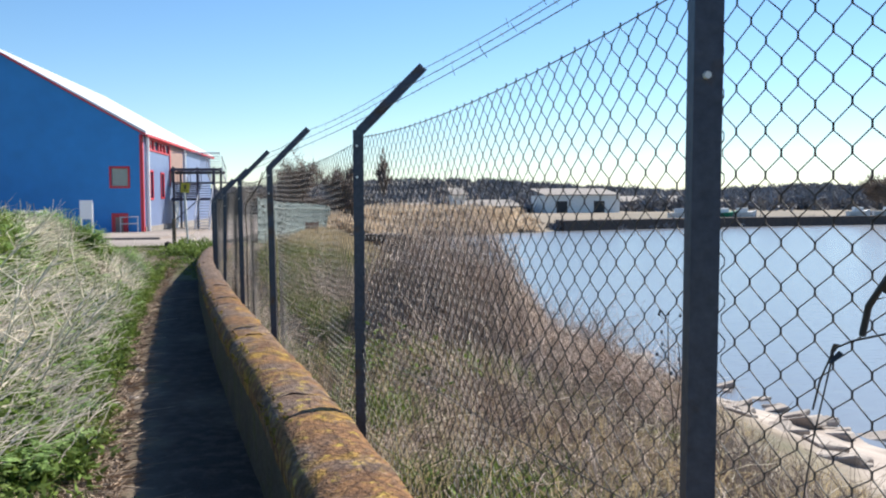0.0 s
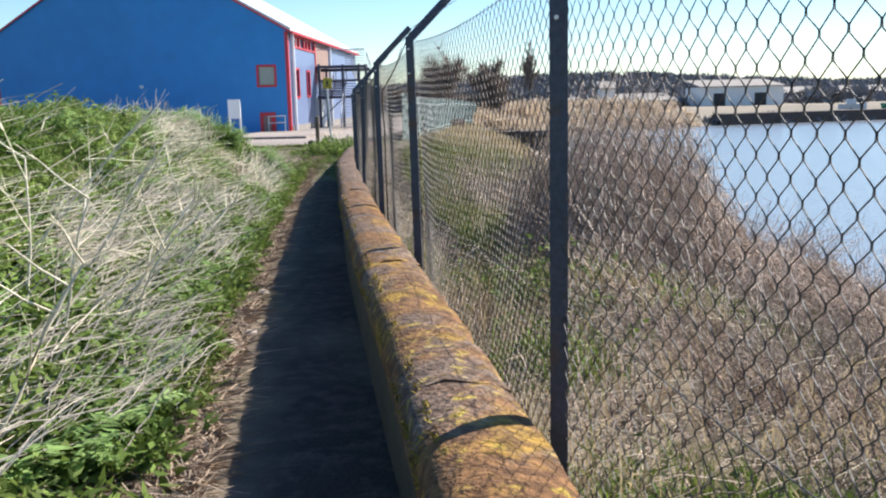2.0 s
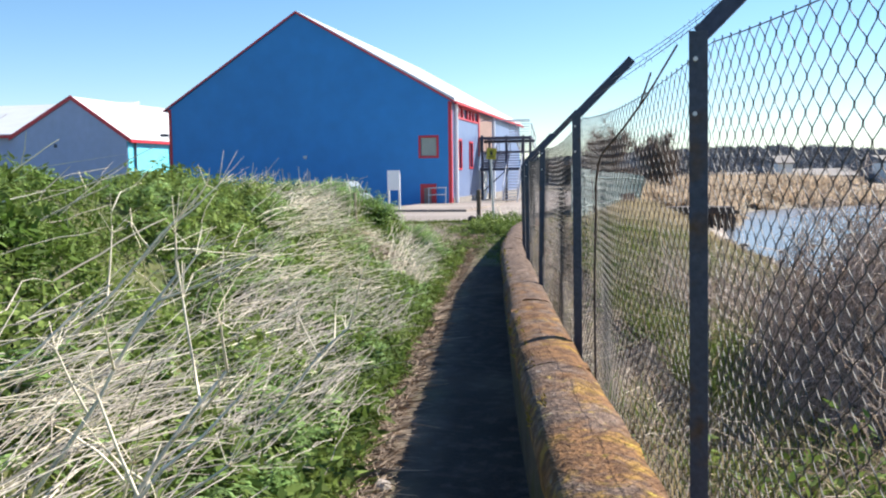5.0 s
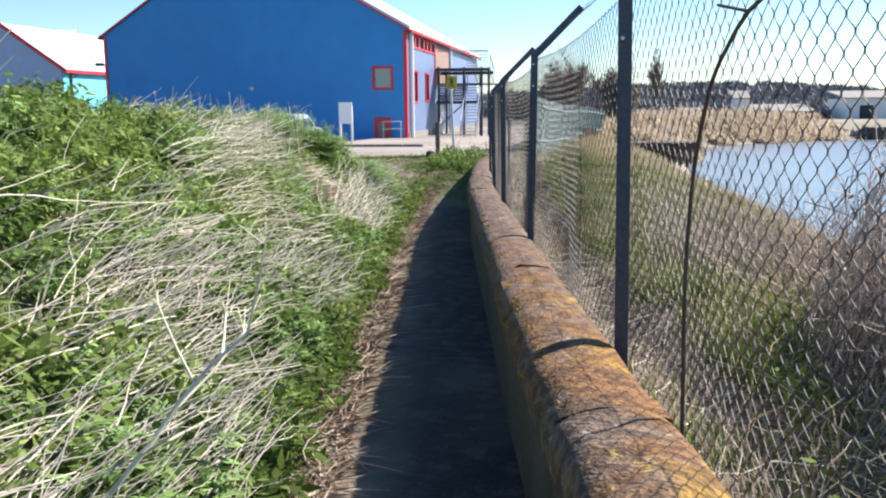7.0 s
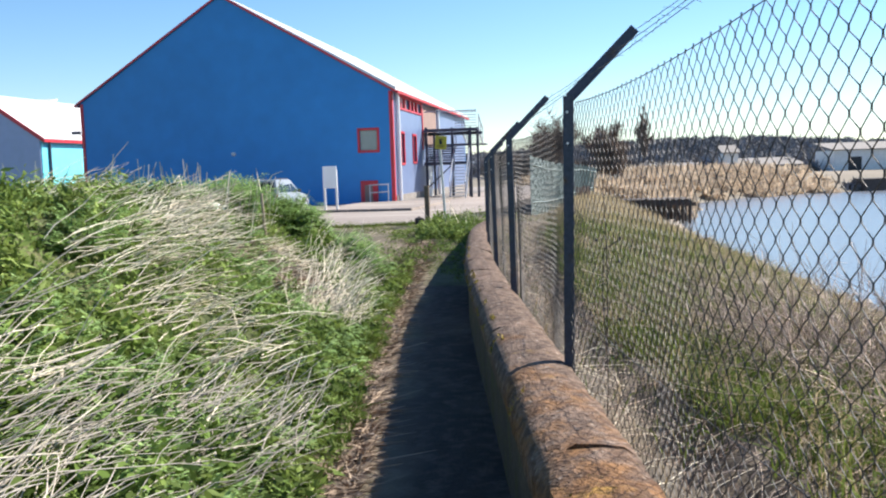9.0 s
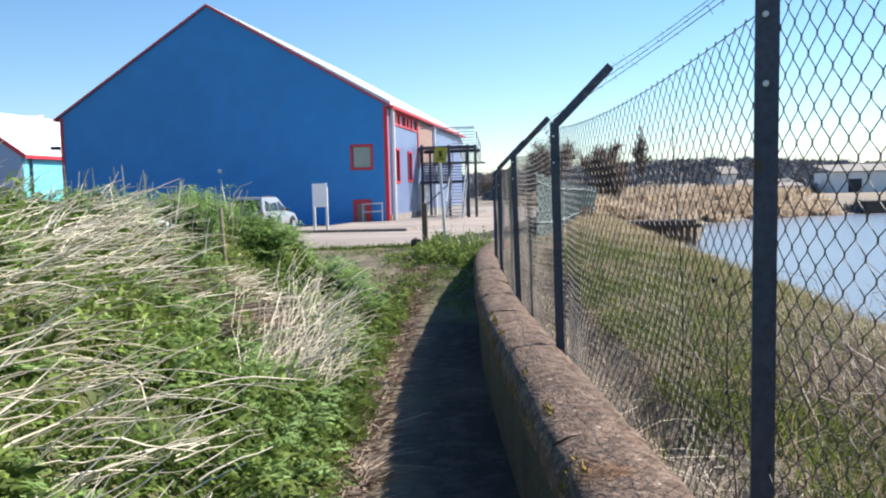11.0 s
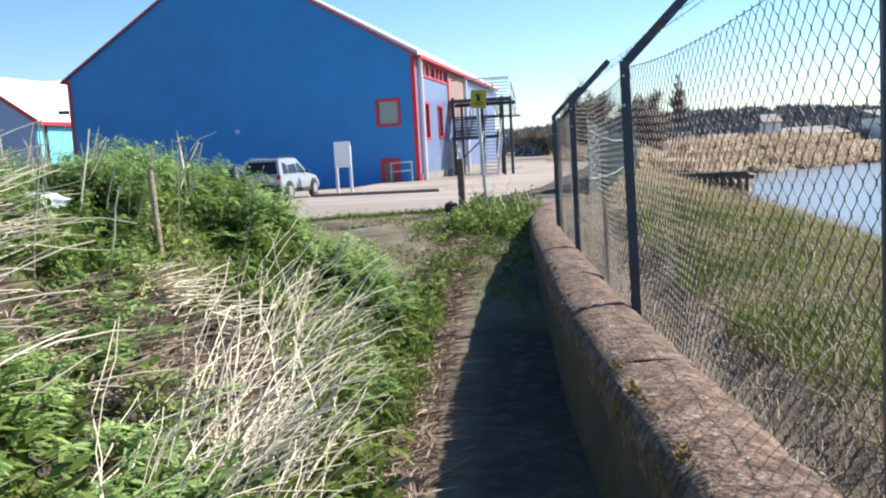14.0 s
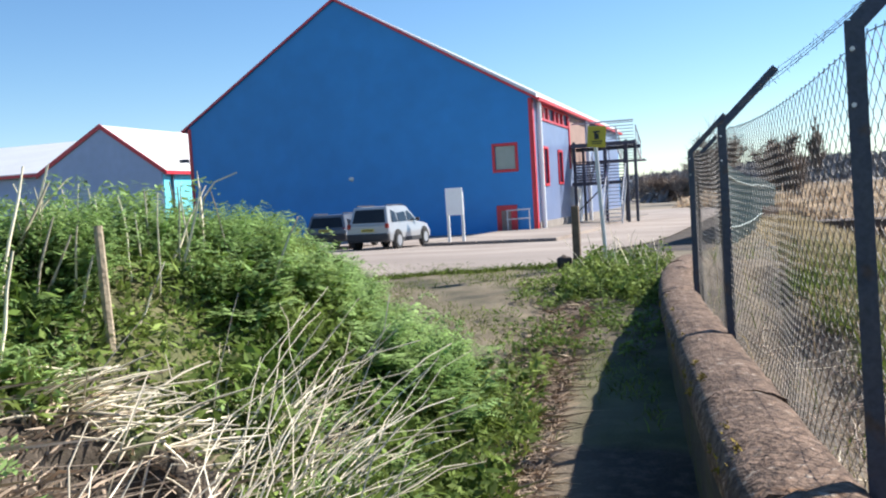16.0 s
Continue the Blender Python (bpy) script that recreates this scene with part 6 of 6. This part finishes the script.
x, y = rv.normal(0.95, 0.4, 34), rv.normal(9.6, 0.6, 34)
keep = x - wall_x(y) > 0.5
leafy("bank_weeds", "dark leafy green weeds at the foot of the brambles", x[keep], y[keep], 40, 0.2, 0.34, 0.045, LEAFY)
cx, cy = rv.uniform(0.35, 1.5, 46), rv.uniform(12.2, 17.0, 46)
leafy("bank_weeds", "dark leafy green weeds behind the netting", cx, cy, 46, 0.24, 0.24, 0.05, LEAFY)
cx, cy = rv.uniform(1.7, 4.6, 60), rv.uniform(4.8, 10.2, 60)
r_, d_, l_ = tuft_field(cx, cy, 26, 0.16, 1.6, 2.0, 0.25, 0.75, 1.0)
stems("dry_bushes", "low dry twiggy bushes scattered over the lower bank", r_, d_, l_, rv.uniform(0.0022, 0.0045, len(l_)), BARK, 0.25, 0.22, 6)
n = 380
cy = rv.uniform(1.5, 26, n)
cx = wall_x(cy) + rv.uniform(0.5, 4.5, n) * np.interp(cy, [8, 13], [0.55, 1.0])
r_, d_, l_ = tuft_field(cx, cy, 14, 0.2, 1.6, 2.0, 0.2, 0.8, 0.8)
stems("bank_stems", "thin brown dead stems and brambles behind the fence", r_, d_, l_, rv.uniform(0.002, 0.0042, len(l_)), CANE, 0.35, 0.2, 6)
n = 300
cy = rv.uniform(1.0, 26, n)
cx = wall_x(cy) + rv.uniform(0.4, 5, n)
r_, d_, l_ = tuft_field(cx, cy, 5, 0.3, 0.5, 2.0, 0.25, 0.8, 0.35)
stems("pale_bank_stems", "pale broken stems lying on the river bank", r_, d_, l_, rv.uniform(0.002, 0.005, len(l_)), STRAW, 0.25, 0.15, 6)
x, y = scatter_right(14000, 1, 30, 0.3, 6, 0.3)
put_blades("bank_litter", "brown leaf litter under the brambles", x, y, 0.03, 0.09, 0.008, 1.8, LITTER, lift=0.01)
n = 9000
y = rv.uniform(2.5, 13.5, n)
x = wall_x(y) + rv.uniform(2.2, 7.5, n)
keep = (bumps(x, y, 1.3, 5.0) > -0.1) & (into_water(x, y) < -4.2)
put_blades("bank_turf", "short tan turf on the lower bank", x[keep], y[keep], 0.05, 0.18, 0.005, 0.6, TAN)
# tall seeded stalks close behind the netting
stalk_at = [(2.65, 6.15), (2.78, 6.4), (-0.95, 15.2)]
for sx, sy in stalk_at:
    z = float(land(sx, sy))
    hgt = rv.uniform(0.85, 1.25)
    sk = thing("seed_stalk", "dark dry seed stalk standing behind the netting", "plant", (sx, sy, z), rv.uniform(0, 360), "seed stalks behind the fence")
    ln = np.array([[(0.02 * math.sin(6 * f), 0.05 * f, f * hgt) for f in np.linspace(-0.05, 1, 9)]])
    raw("stem", *tubes(ln, 0.0035, 5), TIMBER, sk)
    for k in range(7):
        f = rv.uniform(0.55, 1.0)
        a = rv.uniform(0, math.tau)
        tip = (0.10 * math.cos(a), 0.05 * f + 0.10 * math.sin(a), f * hgt + 0.07)
        br = raw("branch", *tubes(np.array([[(0.02 * math.sin(6 * f), 0.05 * f, f * hgt), tip]]), 0.0018, 4), TIMBER, sk)
        bm = bmesh.new()
        bmesh.ops.create_icosphere(bm, subdivisions=1, radius=0.010, matrix=Matrix.Translation(tip) @ Matrix.Diagonal((1, 1, 1.5, 1)))
        part("seed_head", bm, DARKP, br)
# a runner that climbs through the netting, and one tall thin stem
cl = thing("climbing_runner", "dark woody runner arching up through the netting", "plant", (-0.44, 9.72, float(land(-0.44, 9.72))))
zb = float(land(-0.44, 9.72))
bend = [(0.0, 0.0, -0.05), (-0.02, 0.0, 0.9 - zb), (-0.01, -0.06, 1.2 - zb), (0.0, -0.28, 1.40 - zb), (0.03, -0.54, 1.52 - zb), (0.12, -0.85, 1.60 - zb), (0.22, -1.2, 1.71 - zb), (0.31, -1.5, 1.84 - zb)]
f = np.linspace(0, 7, 29)
ln = np.stack([np.interp(f, range(8), [p[c] for p in bend]) for c in range(3)], 1)
ln[1:-1] = (ln[:-2] + 2 * ln[1:-1] + ln[2:]) / 4
raw("stem", *tubes(ln[None], np.linspace(0.0065, 0.0035, 29)[None], 6), TIMBER, cl)
for k, tip in ((16, (-0.04, 0.16, 0.03)), (23, (0.04, 0.02, 0.12))):
    p0 = ln[k]
    raw("side_shoot", *tubes(np.array([[p0, p0 + np.array(tip) * 0.5, p0 + np.array(tip)]]), 0.0035, 4), TIMBER, cl)
tl = thing("tall_stem", "single tall thin dead stem standing behind the fence", "plant", (-0.9, 17.6, float(land(-0.9, 17.6))))
ln = np.array([[(0.03 * math.sin(4 * f), 0.03 * math.cos(7 * f), f * 2.2) for f in np.linspace(0, 1, 14)]])
raw("stem", *tubes(ln, np.linspace(0.007, 0.003, 14)[None], 5), TIMBER, tl)

# a dead creeper caught in the netting beside the path
cr = thing("netting_creeper", "dark dead creeper with withered leaves caught in the netting", "plant", (1.13, 1.58, 0.0))
for pts, r in (([(0.03, -0.14, 1.50), (0.012, -0.03, 1.448), (0.002, 0.003, 1.40), (-0.002, 0.01, 1.36)], 0.005), ([(0.03, -0.12, 1.385), (0.012, -0.04, 1.372), (-0.004, 0.03, 1.35), (-0.012, 0.06, 1.335), (-0.018, 0.085, 1.285), (-0.02, 0.10, 1.24)], 0.0016),
               ([(-0.012, 0.06, 1.335), (-0.02, 0.10, 1.19), (-0.03, 0.13, 1.0), (-0.03, 0.16, 0.6), (-0.03, 0.2, -0.05)], 0.0013)):
    raw("stem", *tubes(np.array([pts]) + np.array([0.012, 0, 0]), r, 5), DARKP, cr)
for k, (px, py, pz) in enumerate([(0.012, 0.065, 1.345), (0.008, 0.055, 1.33), (0.014, 0.078, 1.338), (0.02, -0.02, 1.43), (0.022, -0.035, 1.455), (0.018, -0.005, 1.41)]):
    c = np.array([[px, py, pz]])
    v, f = blades(c, c + rv.normal(size=(1, 3)) * 0.012 + np.array([[0.0, 0.0, -0.008]]), np.array([0.006]), np.zeros((1, 3)), rv)
    raw("leaf", v, f, DARKP, cr)
# a bent dead stalk that stands above the crest
bx, by = -5.62, 21.8
bz = float(land(bx, by))
bent = thing("bent_stalk", "single bent pale stalk standing above the cow parsley", "plant", (bx, by, bz))
raw("stem", *tubes(np.array([[(0, 0, -0.05), (0.0, 0.0, 0.30), (0.03, 0, 0.42), (0.11, 0, 0.51), (0.26, 0.02, 0.56)]]), np.linspace(0.007, 0.004, 5)[None], 6), STRAW, bent)

# fans of bleached stems that stand out of the weeds high on the mound
cx, cy = np.array([-4.95, -5.0, -4.8, -4.62, -4.4, -4.1, -4.5, -3.7, -3.4, -3.9]), np.array([17.6, 17.0, 17.2, 16.2, 15.8, 15.4, 17.4, 14.8, 15.3, 14.4])
r_, d_, l_ = swath(cx, cy, rv.normal(0.5, 0.35, len(cx)), 0.5, 0.3, 24, 0.07, 0.25, 0.65)
r_[:, 2] += 0.04
stems("fanned_stems", "stiff bleached stems fanned over the green weeds", r_, d_, l_, rv.uniform(0.0035, 0.0075, len(l_)), STRAW, 0.10, 0.10, 6, 0.04)
# short pale stalks left standing along the crest and round the stake
n = 26
x = np.concatenate([rv.uniform(-6.6, -4.9, 16), rv.uniform(-6.0, -5.2, 10)])
y = np.concatenate([rv.uniform(18.2, 21.8, 16), rv.uniform(20.0, 20.8, 10)])
d_ = np.stack([rv.normal(0.1, 0.28, n), rv.normal(0, 0.28, n), np.ones(n)], 1)
stems("crest_stalks", "short broken pale stalks standing in the weeds", np.stack([x, y, land(x, y)], 1), d_, rv.uniform(0.28, 0.58, n), rv.uniform(0.006, 0.013, n), STRAW, 0.04, 0.06, 5)
